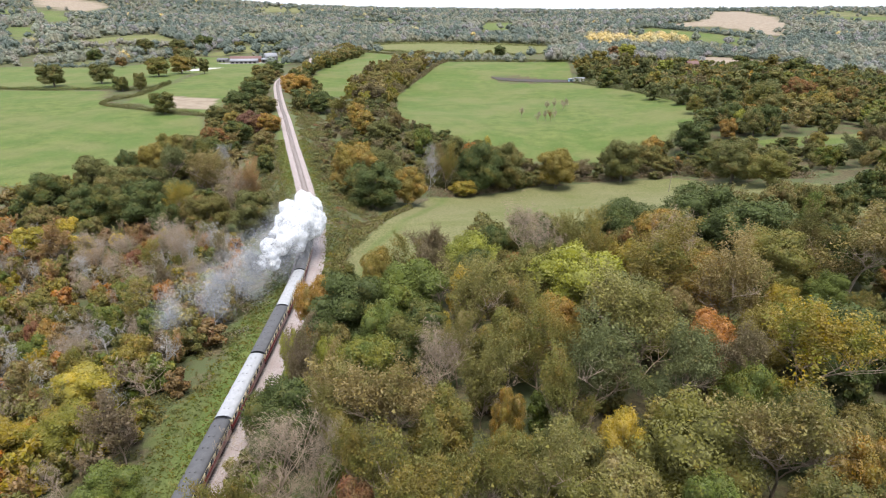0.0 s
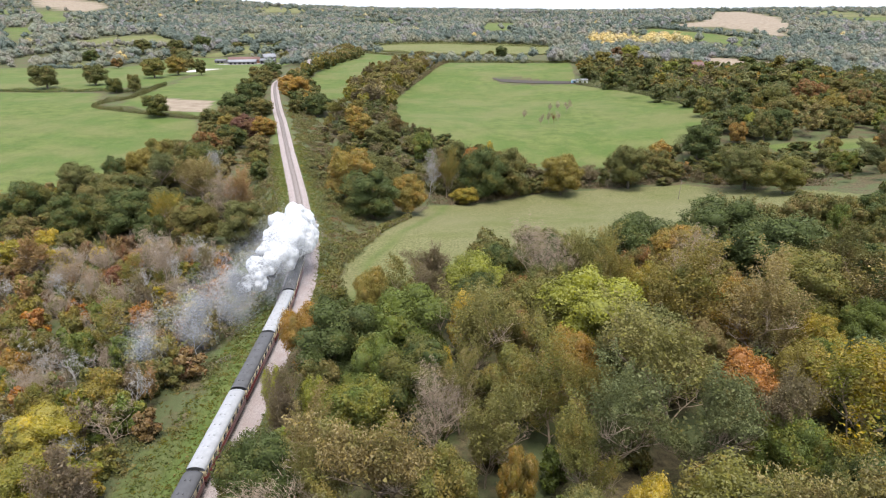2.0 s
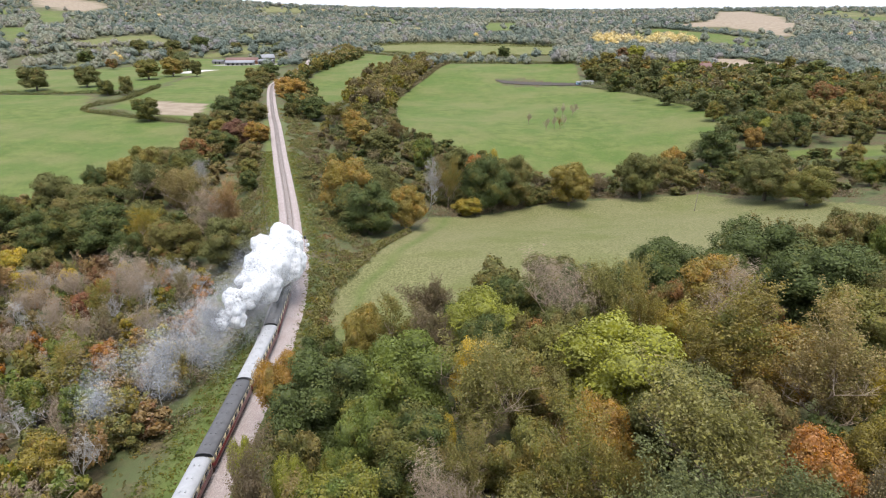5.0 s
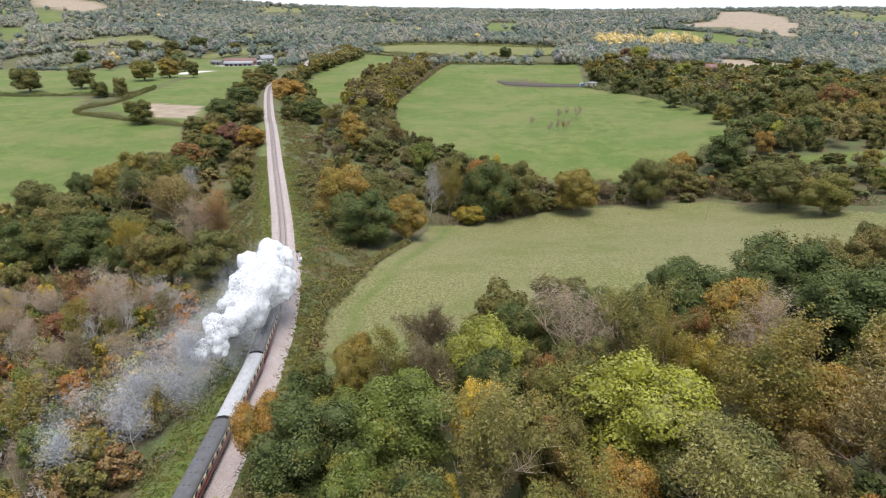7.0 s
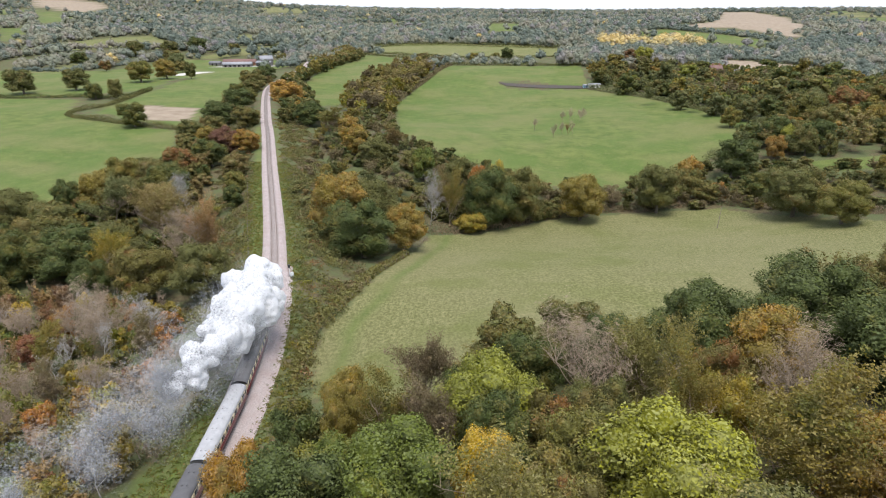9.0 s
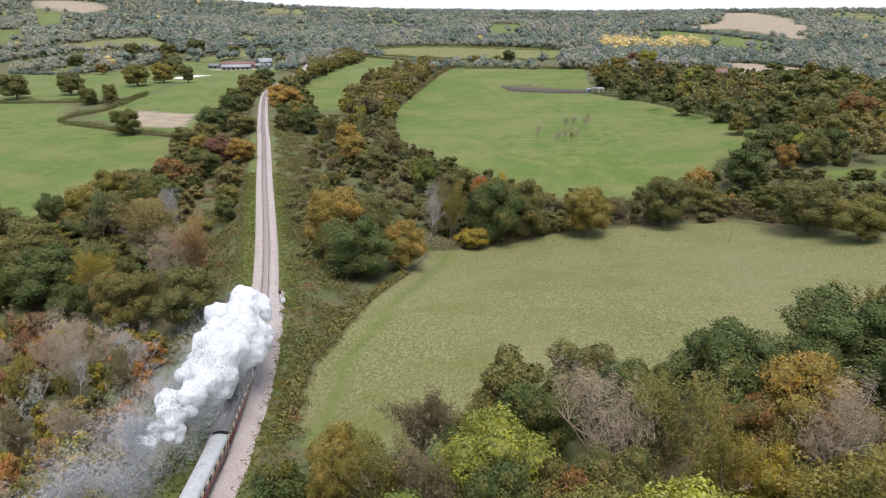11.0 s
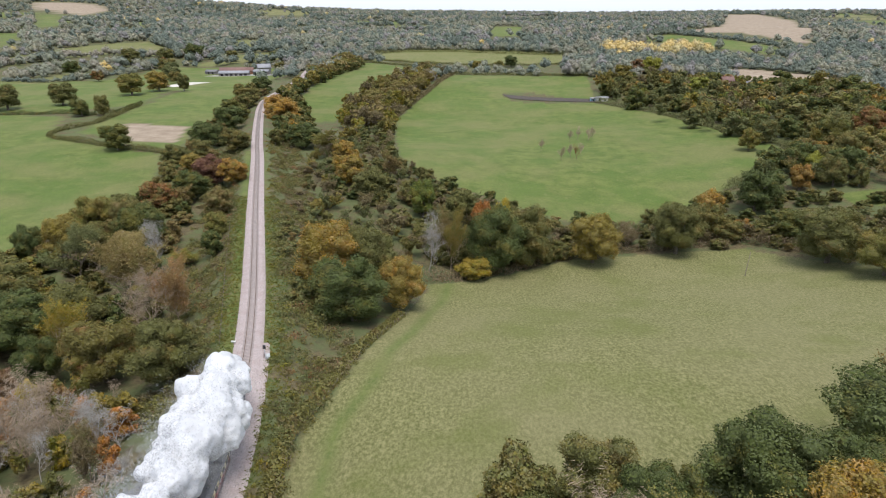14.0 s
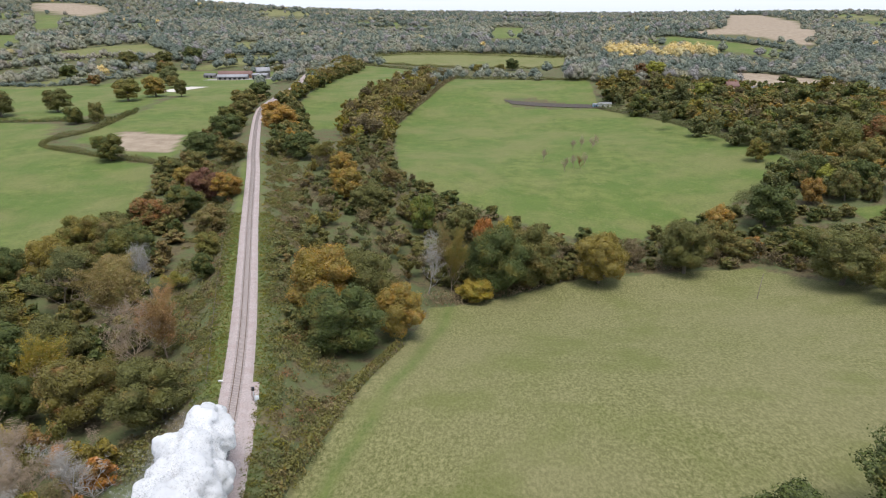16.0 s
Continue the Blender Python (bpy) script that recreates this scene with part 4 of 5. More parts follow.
def far_woods():
    """Woods, copses and hedgerow trees out to the skyline, wherever no field lies open."""
    rng = np.random.default_rng(21)
    leaves = ["olive", "dark_green", "brown", "grey", "gold"]
    share = np.array([0.34, 0.43, 0.14, 0.085, 0.005])
    heap = {k: [] for k in leaves}
    close, remote = far_crowns(rng, 40), far_crowns(rng, 16)

    def stand(k, x, y, z, r, lift):
        v, f = (close if y < 1250 else remote)[rng.integers(7)]
        a, tall = rng.uniform(0, 6.28), rng.uniform(0.85, 1.15)
        turned = np.stack([v[:, 0] * math.cos(a) - v[:, 1] * math.sin(a), v[:, 0] * math.sin(a) + v[:, 1] * math.cos(a), v[:, 2] * tall], 1)
        heap[k].append((turned * r + (x, y, z + r * lift), f))

    D = 430.0
    while D < 4600:
        R = 6.4 + D * 0.0013
        step = R * 1.08 / D
        ang = np.arange(-0.75, 0.75, step)
        ang = ang + rng.uniform(-0.5, 0.5, len(ang)) * step
        dist = D * (1 + rng.uniform(-0.02, 0.02, len(ang)))
        xs, ys = dist * np.sin(ang), dist * np.cos(ang)
        rs, lifts = R * rng.uniform(0.6, 1.25, len(ang)), rng.uniform(0.5, 0.95, len(ang))
        keep = ~((np.abs(rail_offset(xs, ys)) < 9) & (ys < 1000)) & ~lies_open(xs, ys)
        keep &= ~((ys < 780) & (xs > -640) & (xs < 420)) & ~((ys > 700) & (ys < 1000) & (xs > -360) & (xs < -225))
        keep &= ~hides_field(xs, ys, rs * (lifts + 0.9)) | (rng.random(len(ang)) < 0.03)
        zs = ground_z(xs, ys)
        drift = np.sin(xs / 90 + ys / 130) + np.sin(ys / 75 - xs / 160)  # stands of one kind keep together
        for x, y, z, r, lift, w in zip(xs[keep], ys[keep], zs[keep], rs[keep], lifts[keep], drift[keep]):
            tilt = share * (1 + 0.6 * w, 1 - 0.4 * w, 1 + 0.7 * w, 1 - 0.3 * w, 1)
            stand(rng.choice(leaves, p=tilt.clip(0.002) / tilt.clip(0.002).sum()), x, y, z, r, lift)
        D *= 1.026
    for line, k, r in FAR_ROWS:
        for x, y in smooth_line(line, r * 1.1):
            q = r * rng.uniform(0.55, 1.3)
            stand(k, x, y, gz(x, y), q, 0.7)
    for i in range(34):  # a grove of poplars in yellow leaf
        x, y = rng.uniform(268, 425), rng.uniform(1060, 1170)
        stand("gold", x, y, gz(x, y), rng.uniform(9, 13), 1.0)
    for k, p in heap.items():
        tagged(new("far_woods", mesh("far_woods", *join(p), HAZY_LEAF[k], True)), WORDS[k] + " woods and hedgerow trees in the distance, paled for haze", "woodland", kind="stuff")


far_woods()

# ---- railway ----
def along(off, z, y0=-390, y1=900):
    """Points beside the track's centre line."""
    p = RAIL[(RAIL[:, 1] > y0) & (RAIL[:, 1] < y1)]
    d = np.gradient(p, axis=0)
    d /= np.linalg.norm(d, axis=1)[:, None]
    return np.stack([p[:, 0] + d[:, 1] * off, p[:, 1] - d[:, 0] * off, np.full(len(p), z)], 1)


def ribbon(section, y0=-390, y1=900):
    """A profile of (offset, height) swept along the track."""
    rows = [along(o, z, y0=y0, y1=y1) for o, z in section]
    n, k = len(rows[0]), len(rows)
    v = np.stack(rows, 1).reshape(-1, 3)
    f = [[i * k + j, i * k + j + 1, (i + 1) * k + j + 1, (i + 1) * k + j] for i in range(n - 1) for j in range(k - 1)]
    return v, f


def ballast_material():
    m, n, l, b = material("ballast", 0.95, 0.15)
    stones = n.new("ShaderNodeTexVoronoi")
    stones.inputs["Scale"].default_value = 9
    c = n.new("ShaderNodeTexCoord")
    l.new(c.outputs["Object"], stones.inputs["Vector"])
    col = mix(n, l, ramp(n, l, stones.outputs["Color"], 0, 1), (0.205, 0.168, 0.158), (0.40, 0.345, 0.325))
    col = mix(n, l, ramp(n, l, grain(n, l, 0.35, 5), 0.42, 0.66, 0, 0.6), col, (0.255, 0.195, 0.180))
    l.new(col, b.inputs["Base Color"])
    bump(n, l, b, stones.outputs["Distance"], 0.8, 0.06)
    return m


BALLAST = ballast_material()
tagged(new("ballast", mesh("ballast", *ribbon([(-3.5, -0.6), (-2.9, -0.2), (-1.7, -0.02), (0, -0.06), (1.7, -0.02), (2.8, -0.2), (3.4, -0.6)]), BALLAST)),
       "pinkish grey stone ballast of a single railway line", "ballast", kind="structure")
tagged(new("ballast_shoulder", mesh("ballast_shoulder", *ribbon([(2.55, -0.33), (3.6, -0.36), (4.5, -0.42), (5.1, -0.7)], 20, 206), BALLAST)), "wide stony shoulder beside the track", "ballast", kind="structure")
RUST = plain("rusty_rail", (0.12, 0.075, 0.05), 0.6, 0.4, 0.3, 2)
TIMBER = plain("weathered_timber", (0.15, 0.125, 0.10), 0.95, 0, 0.35, 3)
CONCRETE = plain("concrete", (0.42, 0.41, 0.38), 0.9, 0, 0.2, 2)
track = thing("railway_track", "single railway track with rusty rails on sleepers", "track", kind="structure")
for off in (-0.75, 0.75):
    part("rail", mesh("rail", *ribbon([(off - 0.07, 0.02), (off - 0.035, 0.17), (off + 0.035, 0.17), (off + 0.07, 0.02)]), RUST), track)


# ---- the train, along the track: loco at the head, coaches behind ----
def on_track(y, z=0.17):
    """A pose on the rails at y, its own y axis along the line."""
    x = float(np.interp(y, RAIL[:, 1], RAIL[:, 0]))
    x2 = float(np.interp(y + 4, RAIL[:, 1], RAIL[:, 0])) - float(np.interp(y - 4, RAIL[:, 1], RAIL[:, 0]))
    return pose(x, y, z, 0, 0, -math.degrees(math.atan2(x2, 8)))


def lathe(profile, axis_z, sides=20, y=True):
    """A round body along y from (position, radius) pairs."""
    v, f = [], []
    for p, r in profile:
        for k in range(sides):
            a = 2 * math.pi * k / sides
            v.append((r * math.cos(a), p, axis_z + r * math.sin(a)) if y else (r * math.cos(a), r * math.sin(a), axis_z + p))
    n = len(profile)
    for i in range(n - 1):
        for k in range(sides):
            f.append([i * sides + k, i * sides + (k + 1) % sides, (i + 1) * sides + (k + 1) % sides, (i + 1) * sides + k])
    f += [list(range(sides)), list(range((n - 1) * sides, n * sides))]
    return np.array(v), f


def wheel(r, w, name, parent, x, y, mat):
    v, f = lathe([(-w / 2, r * 0.6), (-w / 2, r), (w / 2, r), (w / 2, r * 0.6)], 0, 20, False)
    v = v[:, [2, 0, 1]] + (x, y, r)
    return part(name, mesh(name, v, f, mat), parent)


BLACK = plain("black_enamel", (0.018, 0.018, 0.02), 0.35, 0, 0.3, 1.5, 0.5)
SOOT = plain("sooty_steel", (0.035, 0.033, 0.032), 0.7, 0.3, 0.35, 3)
MAROON = plain("maroon_paint", (0.11, 0.018, 0.018), 0.35, 0, 0.2, 1.5, 0.5)
CREAM = plain("cream_paint", (0.62, 0.52, 0.33), 0.4, 0, 0.1, 1.5, 0.5)
ROOF_LIGHT = plain("light_grey_roof", (0.30, 0.30, 0.305), 0.7, 0, 0.14, 1.2)
ROOF_DARK = plain("dark_grey_roof", (0.085, 0.083, 0.085), 0.7, 0, 0.22, 1.2)
COAL = plain("coal", (0.012, 0.012, 0.013), 0.55, 0, 0.4, 6, 0.5)
GLASS = plain("dark_window_glass", (0.02, 0.024, 0.028), 0.08, 0, 0.1, 1, 0.6)


def coach(y, roof_mat, label):
    ob = thing("railway_coach", label, "railway carriage", "train coaches")
    L, w = 9.7, 1.37
    part("lower_body", mesh("lower_body", *box(-w, w, -L, L, 1.0, 1.95), MAROON), ob, "maroon lower side panels")
    part("upper_body", mesh("upper_body", *box(-w + 0.01, w - 0.01, -L + 0.01, L - 0.01, 1.95, 3.1), CREAM), ob, "cream upper side panels")
    sec = [(w * 1.02 * math.cos(a), 3.08 + 0.72 * math.sin(a) ** 0.85) for a in np.linspace(0, math.pi, 15)]
    v = [(x, yy, z) for yy in (-L - 0.05, -L + 0.35, L - 0.35, L + 0.05) for x, z in sec]
    v = [(x, yy, z - (0.05 if abs(yy) > L else 0)) for x, yy, z in v]
    f = [[i * 15 + j, i * 15 + j + 1, (i + 1) * 15 + j + 1, (i + 1) * 15 + j] for i in range(3) for j in range(14)] + [list(range(15)), list(range(45, 60))]
    part("roof", mesh("roof", v, f, roof_mat, True), ob)
    for s in (-1, 1):
        part("corridor_connection", mesh("corridor_connection", *box(-0.55, 0.55, s * (L + 0.2) - 0.2, s * (L + 0.2) + 0.2, 1.1, 3.3), SOOT), ob)
        bogie = part("bogie", mesh("bogie", *join([box(-1.15, -0.95, s * 7 - 2, s * 7 + 2, 0.35, 0.8), box(0.95, 1.15, s * 7 - 2, s * 7 + 2, 0.35, 0.8), box(-1, 1, s * 7 - 0.3, s * 7 + 0.3, 0.5, 0.95)]), SOOT), ob)
        for q in (-1.3, 1.3):
            for x in (-0.75, 0.75):
                wheel(0.46, 0.13, "wheel", bogie, x, s * 7 + q, SOOT)
        pane = mesh("window", *join([box(s * w - 0.02, s * w + 0.02, -0.62, 0.62, 2.05, 2.9)]), GLASS)
        slim = mesh("door_window", *join([box(s * w - 0.02, s * w + 0.02, -0.25, 0.25, 2.05, 2.9)]), GLASS)
        for i in range(8):
            part("window", pane, ob, m=pose(0, -7.7 + i * 2.2, 0))
        for yy in (-9.1, 0.0 - 8.75 + 17.85, -6.6 + 6.6):
            part("door_window", slim, ob, m=pose(0, yy if yy else -0.0, 0)) if yy else None
    for i in range(7):
        for x in (-0.35, 0.35):
            part("roof_vent", mesh("roof_vent", *(lambda q: (q[0] * (0.16, 0.22, 0.12) + (x, -7.8 + i * 2.6, 3.8), q[1]))(BALL1), roof_mat), ob)
    part("underframe", mesh("underframe", *join([box(-1.2, 1.2, -L, L, 0.85, 1.0), box(-1.1, -0.6, -2, 2, 0.35, 0.85), box(0.6, 1.1, -2, 2, 0.35, 0.85)]), SOOT), ob)
    ob.matrix_basis = on_track(y)


def locomotive(y):
    ob = thing("steam_locomotive", "black steam locomotive with a coal tender, under steam", "locomotive")
    part("boiler", mesh("boiler", *lathe([(-3.2, 0.95), (-3.1, 0.98), (1.2, 0.88), (3.0, 0.80)], 2.55), BLACK, True), ob)
    part("smokebox", mesh("smokebox", *lathe([(3.0, 0.88), (4.7, 0.88), (4.85, 0.75), (4.95, 0.3)], 2.55), SOOT, True), ob)
    part("chimney", mesh("chimney", *lathe([(0, 0.42), (0.12, 0.30), (0.45, 0.28), (0.6, 0.36), (0.62, 0.25)], 3.35, 16, False), SOOT, True), ob, m=pose(0, 4.0, 0))
    part("steam_dome", mesh("steam_dome", *lathe([(0, 0.5), (0.2, 0.44), (0.45, 0.36), (0.58, 0.15)], 3.3, 16, False), BLACK, True), ob, m=pose(0, 0.6, 0))
    part("safety_valve", mesh("safety_valve", *lathe([(0, 0.2), (0.3, 0.12)], 3.45, 10, False), plain("brass", (0.45, 0.30, 0.08), 0.3, 1.0, 0.1), False), ob, m=pose(0, -1.6, 0))
    part("firebox", mesh("firebox", *box(-0.98, 0.98, -3.3, -1.0, 1.3, 3.2), BLACK), ob)
    part("running_plate", mesh("running_plate", *join([box(-1.3, -0.75, -5, 5.3, 1.35, 1.45), box(0.75, 1.3, -5, 5.3, 1.35, 1.45), box(-1.3, 1.3, 5.0, 5.3, 0.7, 1.4)]), BLACK), ob)
    cab = part("cab", mesh("cab", *join([box(-1.3, -1.22, -5.2, -3.2, 1.35, 3.2), box(1.22, 1.3, -5.2, -3.2, 1.35, 3.2), box(-1.22, 1.22, -3.3, -3.2, 1.35, 3.4)]), BLACK), ob)
    sec = [(1.38 * math.cos(a), 3.15 + 0.55 * math.sin(a)) for a in np.linspace(0, math.pi, 11)]
    v = [(x, yy, z) for yy in (-5.6, -3.0) for x, z in sec]
    part("cab_roof", mesh("cab_roof", v, [[j, j + 1, 12 + j, 11 + j] for j in range(10)] + [list(range(11)), list(range(11, 22))], BLACK), cab)
    for s in (-1, 1):
        for q in (-2.6, -0.6, 1.4):
            wheel(0.86, 0.14, "driving_wheel", ob, s * 0.78, q, SOOT)
        wheel(0.48, 0.13, "leading_wheel", ob, s * 0.78, 3.4, SOOT)
        wheel(0.48, 0.13, "leading_wheel", ob, s * 0.78, 4.6, SOOT)
        part("cylinder", mesh("cylinder", *lathe([(3.2, 0.38), (4.4, 0.38)], 1.0, 12), SOOT), ob, m=pose(s * 1.0, 0, 0))
        part("buffer", mesh("buffer", *lathe([(5.3, 0.1), (5.7, 0.1), (5.72, 0.24), (5.78, 0.24)], 1.05, 12), SOOT), ob, m=pose(s * 0.87, 0, 0))
        part("side_rod", mesh("side_rod", *box(s * 0.95 - 0.04, s * 0.95 + 0.04, -2.7, 1.5, 0.65, 0.78), SOOT), ob)
    ob.matrix_basis = on_track(y)
    t = thing("tender", "black coal tender coupled behind the locomotive", "tender")
    part("tank", mesh("tank", *join([box(-1.25, 1.25, -3.4, 3.2, 1.1, 2.6), box(-1.25, -1.18, -3.0, 3.2, 2.6, 3.0), box(1.18, 1.25, -3.0, 3.2, 2.6, 3.0)]), BLACK), t)
    rng = np.random.default_rng(3)
    lumps = [(BALL1[0] * rng.uniform(0.12, 0.28) * (1, 1.2, 0.8) + (rng.uniform(-1, 1), rng.uniform(-1.2, 2.9), 2.65 + rng.uniform(0, 0.3)), BALL1[1]) for _ in range(150)]
    part("coal_load", mesh("coal_load", *join(lumps), COAL), t, "heap of black coal")
    part("frame", mesh("frame", *box(-1.15, 1.15, -3.5, 3.3, 0.7, 1.1), SOOT), t)
    for s in (-1, 1):
        for q in (-2.2, 0, 2.2):
            wheel(0.6, 0.13, "wheel", t, s * 0.78, q, SOOT)
    t.matrix_basis = on_track(y - 9.4)


HEAD = 177.0  # the middle of the engine
locomotive(HEAD)
for i, (mat, look_of) in enumerate([(ROOF_DARK, "dark grey"), (ROOF_LIGHT, "light grey"), (ROOF_DARK, "dark grey"), (ROOF_LIGHT, "light grey"), (ROOF_DARK, "dark grey")]):
    coach(HEAD - 23.4 - i * 20.2, mat, "maroon and cream railway coach with a " + look_of + " roof")


# ---- the steam ----
def steam_material(name, cover):
    """White cloud: bright, lit from within; cover: how much of what lies behind it hides."""
    m, n, l, b = material(name, 1.0, 0.0)
    c = mix(n, l, ramp(n, l, grain(n, l, 0.25, 5), 0.35, 0.65), (0.68, 0.685, 0.695), (0.80, 0.80, 0.805))
    l.new(c, b.inputs["Base Color"])
    t = n.new("ShaderNodeBsdfTranslucent")
    l.new(c, t.inputs["Color"])
    s = n.new("ShaderNodeMixShader")
    s.inputs[0].default_value = 0.5
    l.new(b.outputs[0], s.inputs[1])
    l.new(t.outputs[0], s.inputs[2])
    if cover < 1:
        thin = n.new("ShaderNodeMixShader")
        thin.inputs[0].default_value = cover
        l.new(n.new("ShaderNodeBsdfTransparent").outputs[0], thin.inputs[1])
        l.new(s.outputs[0], thin.inputs[2])
        s = thin
    l.new(s.outputs[0], n["Material Output"].inputs["Surface"])
    return m


def steam():
    """A billowing white plume from the chimney, drifting back over the train: a dense heart, a loose fringe, and a thin tail."""
    rng = np.random.default_rng(8)
    way = np.array([(-41.0, 181.0, 4.5), (-40.6, 180.0, 7.0), (-39.6, 173.0, 9.0), (-38.6, 163.0, 9.8), (-38.6, 152.0, 9.6), (-40.6, 141.0, 9.0), (-45.0, 131.0, 8.0), (-51.0, 121.0, 6.6), (-58.0, 111.0, 5.0)])
    size = [0.6, 3.8, 6.0, 7.0, 7.4, 7.6, 7.6, 7.4, 7.0]
    u = np.arange(len(way))
    ob = thing("steam_plume", "billowing white steam drifting back from the locomotive", "steam")
    at = lambda t: np.stack([np.interp(t, u, way[:, k]) for k in range(3)], -1)
    n = 190
    t = rng.uniform(0, 5.4, n)
    r = np.interp(t, u, size) * np.interp(t, [0, 2.2, 3.8, 5.4], [1.2, 1.15, 0.9, 0.4])
    centre = at(t) + sphere_dirs(rng, n) * (r * rng.uniform(0.1, 0.66, n))[:, None]
    radius = r * rng.uniform(0.26, 0.5, n)
    heart = part("dense_steam", mesh("dense_steam", *join([(BALL2[0] * q + c, BALL2[1]) for c, q in zip(centre, radius)]), steam_material("white_steam", 1), True), ob)
    heart["kind"] = "stuff"
    fuse = heart.modifiers.new("fuse", "REMESH")
    fuse.mode, fuse.voxel_size, fuse.use_smooth_shade = "VOXEL", 0.36, True
    for grainy, strength in [(3.2, 2.4), (1.2, 0.8), (0.5, 0.2)]:
        tex = bpy.data.textures.new("billows", "CLOUDS")
        tex.noise_scale, tex.noise_depth = grainy, 2
        roll = heart.modifiers.new("billow", "DISPLACE")
        roll.texture, roll.strength, roll.mid_level, roll.texture_coords = tex, strength, 0.5, "GLOBAL"

    def clump(p):
        a = np.sin(p @ np.array((0.55, 0.31, 0.47)) + 2 * np.sin(p[:, 2] * 0.5)) + np.sin(p @ np.array((-0.42, 0.63, 0.35)) + 1.5 * np.sin(p[:, 0] * 0.7))
        return a + 0.7 * np.sin(p @ np.array((1.3, -0.9, 1.1))) + 0.5 * np.sin(p @ np.array((2.3, 2.1, -1.7)))

    def wisps(name, p, s, cover):
        me = mesh(name, *leaves_at(rng, p, sphere_dirs(rng, len(p)), s, 1.0, 0.3), steam_material(name, cover))
        part(name, me, ob)["kind"] = "stuff"

    k = rng.integers(0, n, 45000)
    p = centre[k] + sphere_dirs(rng, len(k)) * (radius[k] * (0.98 + np.abs(rng.normal(0, 0.16, len(k)))) + np.abs(rng.normal(0, 0.4, len(k))))[:, None]
    wisps("steam_fringe", p[clump(p) + rng.normal(0, 0.6, len(p)) > -0.6], 0.2, 0.08)
    t = 2.0 + 6 * rng.random(330000) ** 0.85
    p = at(t) + rng.normal(0, 0.42, (len(t), 3)) * np.interp(t, u, size)[:, None]
    thin = clump(p) + rng.normal(0, 0.9, len(t)) > np.interp(t, [2.0, 3.5, 6, 8], [0.8, -0.1, 0.2, 1.7])
    wisps("thin_steam", p[thin & (p[:, 2] > 1)], 0.2, 0.085)


steam()


# ---- beside the line ----
def post_and_rail(line, h, step, rails, label, thick=0.06):
    ob = thing("fence", label, "fence", "fences")
    p = smooth_line(line, step)
    post = mesh("post", *box(-thick, thick, -thick, thick, -0.4, h), TIMBER)
    for x, y in p:
        part("post", post, ob, m=pose(x, y, gz(x, y), 0, 0, 10 * math.sin(x + y)))
    q = [np.array((x, y, gz(x, y))) for x, y in p]
    for k in range(rails):
        z = h * (0.95 - 0.36 * k)
        part("rail" if thick > 0.05 else "wire", mesh("rail", *join([tube([a + (0, 0, z), b + (0, 0, z)], [0.045 if thick > 0.05 else 0.012] * 2, 4) for a, b in zip(q[:-1], q[1:])]), TIMBER), ob)


post_and_rail([(-43.9, 156), (-44.3, 158), (-44.8, 160.5), (-45.8, 165), (-46.4, 169.5), (-44.9, 170)], 1.2, 1.7, 3, "weathered timber post-and-rail fence round the cabinets")
post_and_rail([(-44.2, 155.6), (-42.6, 155.4), (-41.6, 155.3)], 1.1, 1.2, 3, "short timber fence end beside the cabinets")
post_and_rail([(-26, 150), (-27.4, 172), (-24.6, 190), (-19.6, 213), (-10, 243), (-5.4, 272)], 1.15, 2.8, 3, "wire fence on thin posts along the meadow", 0.045)
post_and_rail([(-52.5, 206), (-58.5, 226), (-69.5, 262), (-82, 305)], 1.1, 3.0, 3, "old wire fence beside the railway verge", 0.045)
post_and_rail([(-44.6, 117), (-43.0, 119), (-41.0, 120)], 1.2, 1.0, 4, "pale timber field gate beside the line")


def cabinet(x, y, w, d, h, colour, label):
    ob = thing("lineside_cabinet", label, "cabinet", "line-side cabinets")
    z = gz(x, y)
    mat = plain("cabinet_paint", colour, 0.4, 0, 0.12, 2, 0.5)
    part("body", mesh("body", *box(-w / 2, w / 2, -d / 2, d / 2, 0.15, h), mat), ob)
    part("roof", mesh("roof", *box(-w / 2 - 0.06, w / 2 + 0.06, -d / 2 - 0.06, d / 2 + 0.06, h, h + 0.09), plain("pale_lid", (0.62, 0.64, 0.66), 0.5, 0, 0.1)), ob, "pale sheet roof")
    for s in (-0.25, 0.25):
        part("door", mesh("door", *box(s * w - w * 0.22, s * w + w * 0.22, -d / 2 - 0.03, -d / 2 - 0.002, 0.25, h - 0.12), mat), ob)
    part("plinth", mesh("plinth", *box(-w / 2, w / 2, -d / 2, d / 2, -0.6, 0.15), CONCRETE), ob)
    ob.matrix_basis = pose(x, y, z, 0, 0, 6)


cabinet(-42.9, 162.4, 1.3, 0.9, 1.9, (0.20, 0.29, 0.38), "blue-grey steel line-side cabinet on a concrete pad")
cabinet(-43.6, 160.6, 0.8, 0.7, 1.7, (0.42, 0.50, 0.58), "small pale blue steel line-side cabinet")
pad = tagged(new("concrete_pad", mesh("concrete_pad", *box(-2.2, 2.0, -1.6, 3.2, -0.8, 0.12), CONCRETE)), "pale concrete pad under the cabinets", "concrete pad")
pad.matrix_basis = pose(-42.6, 160.6, gz(-42.9, 161), 0, 0, 4)


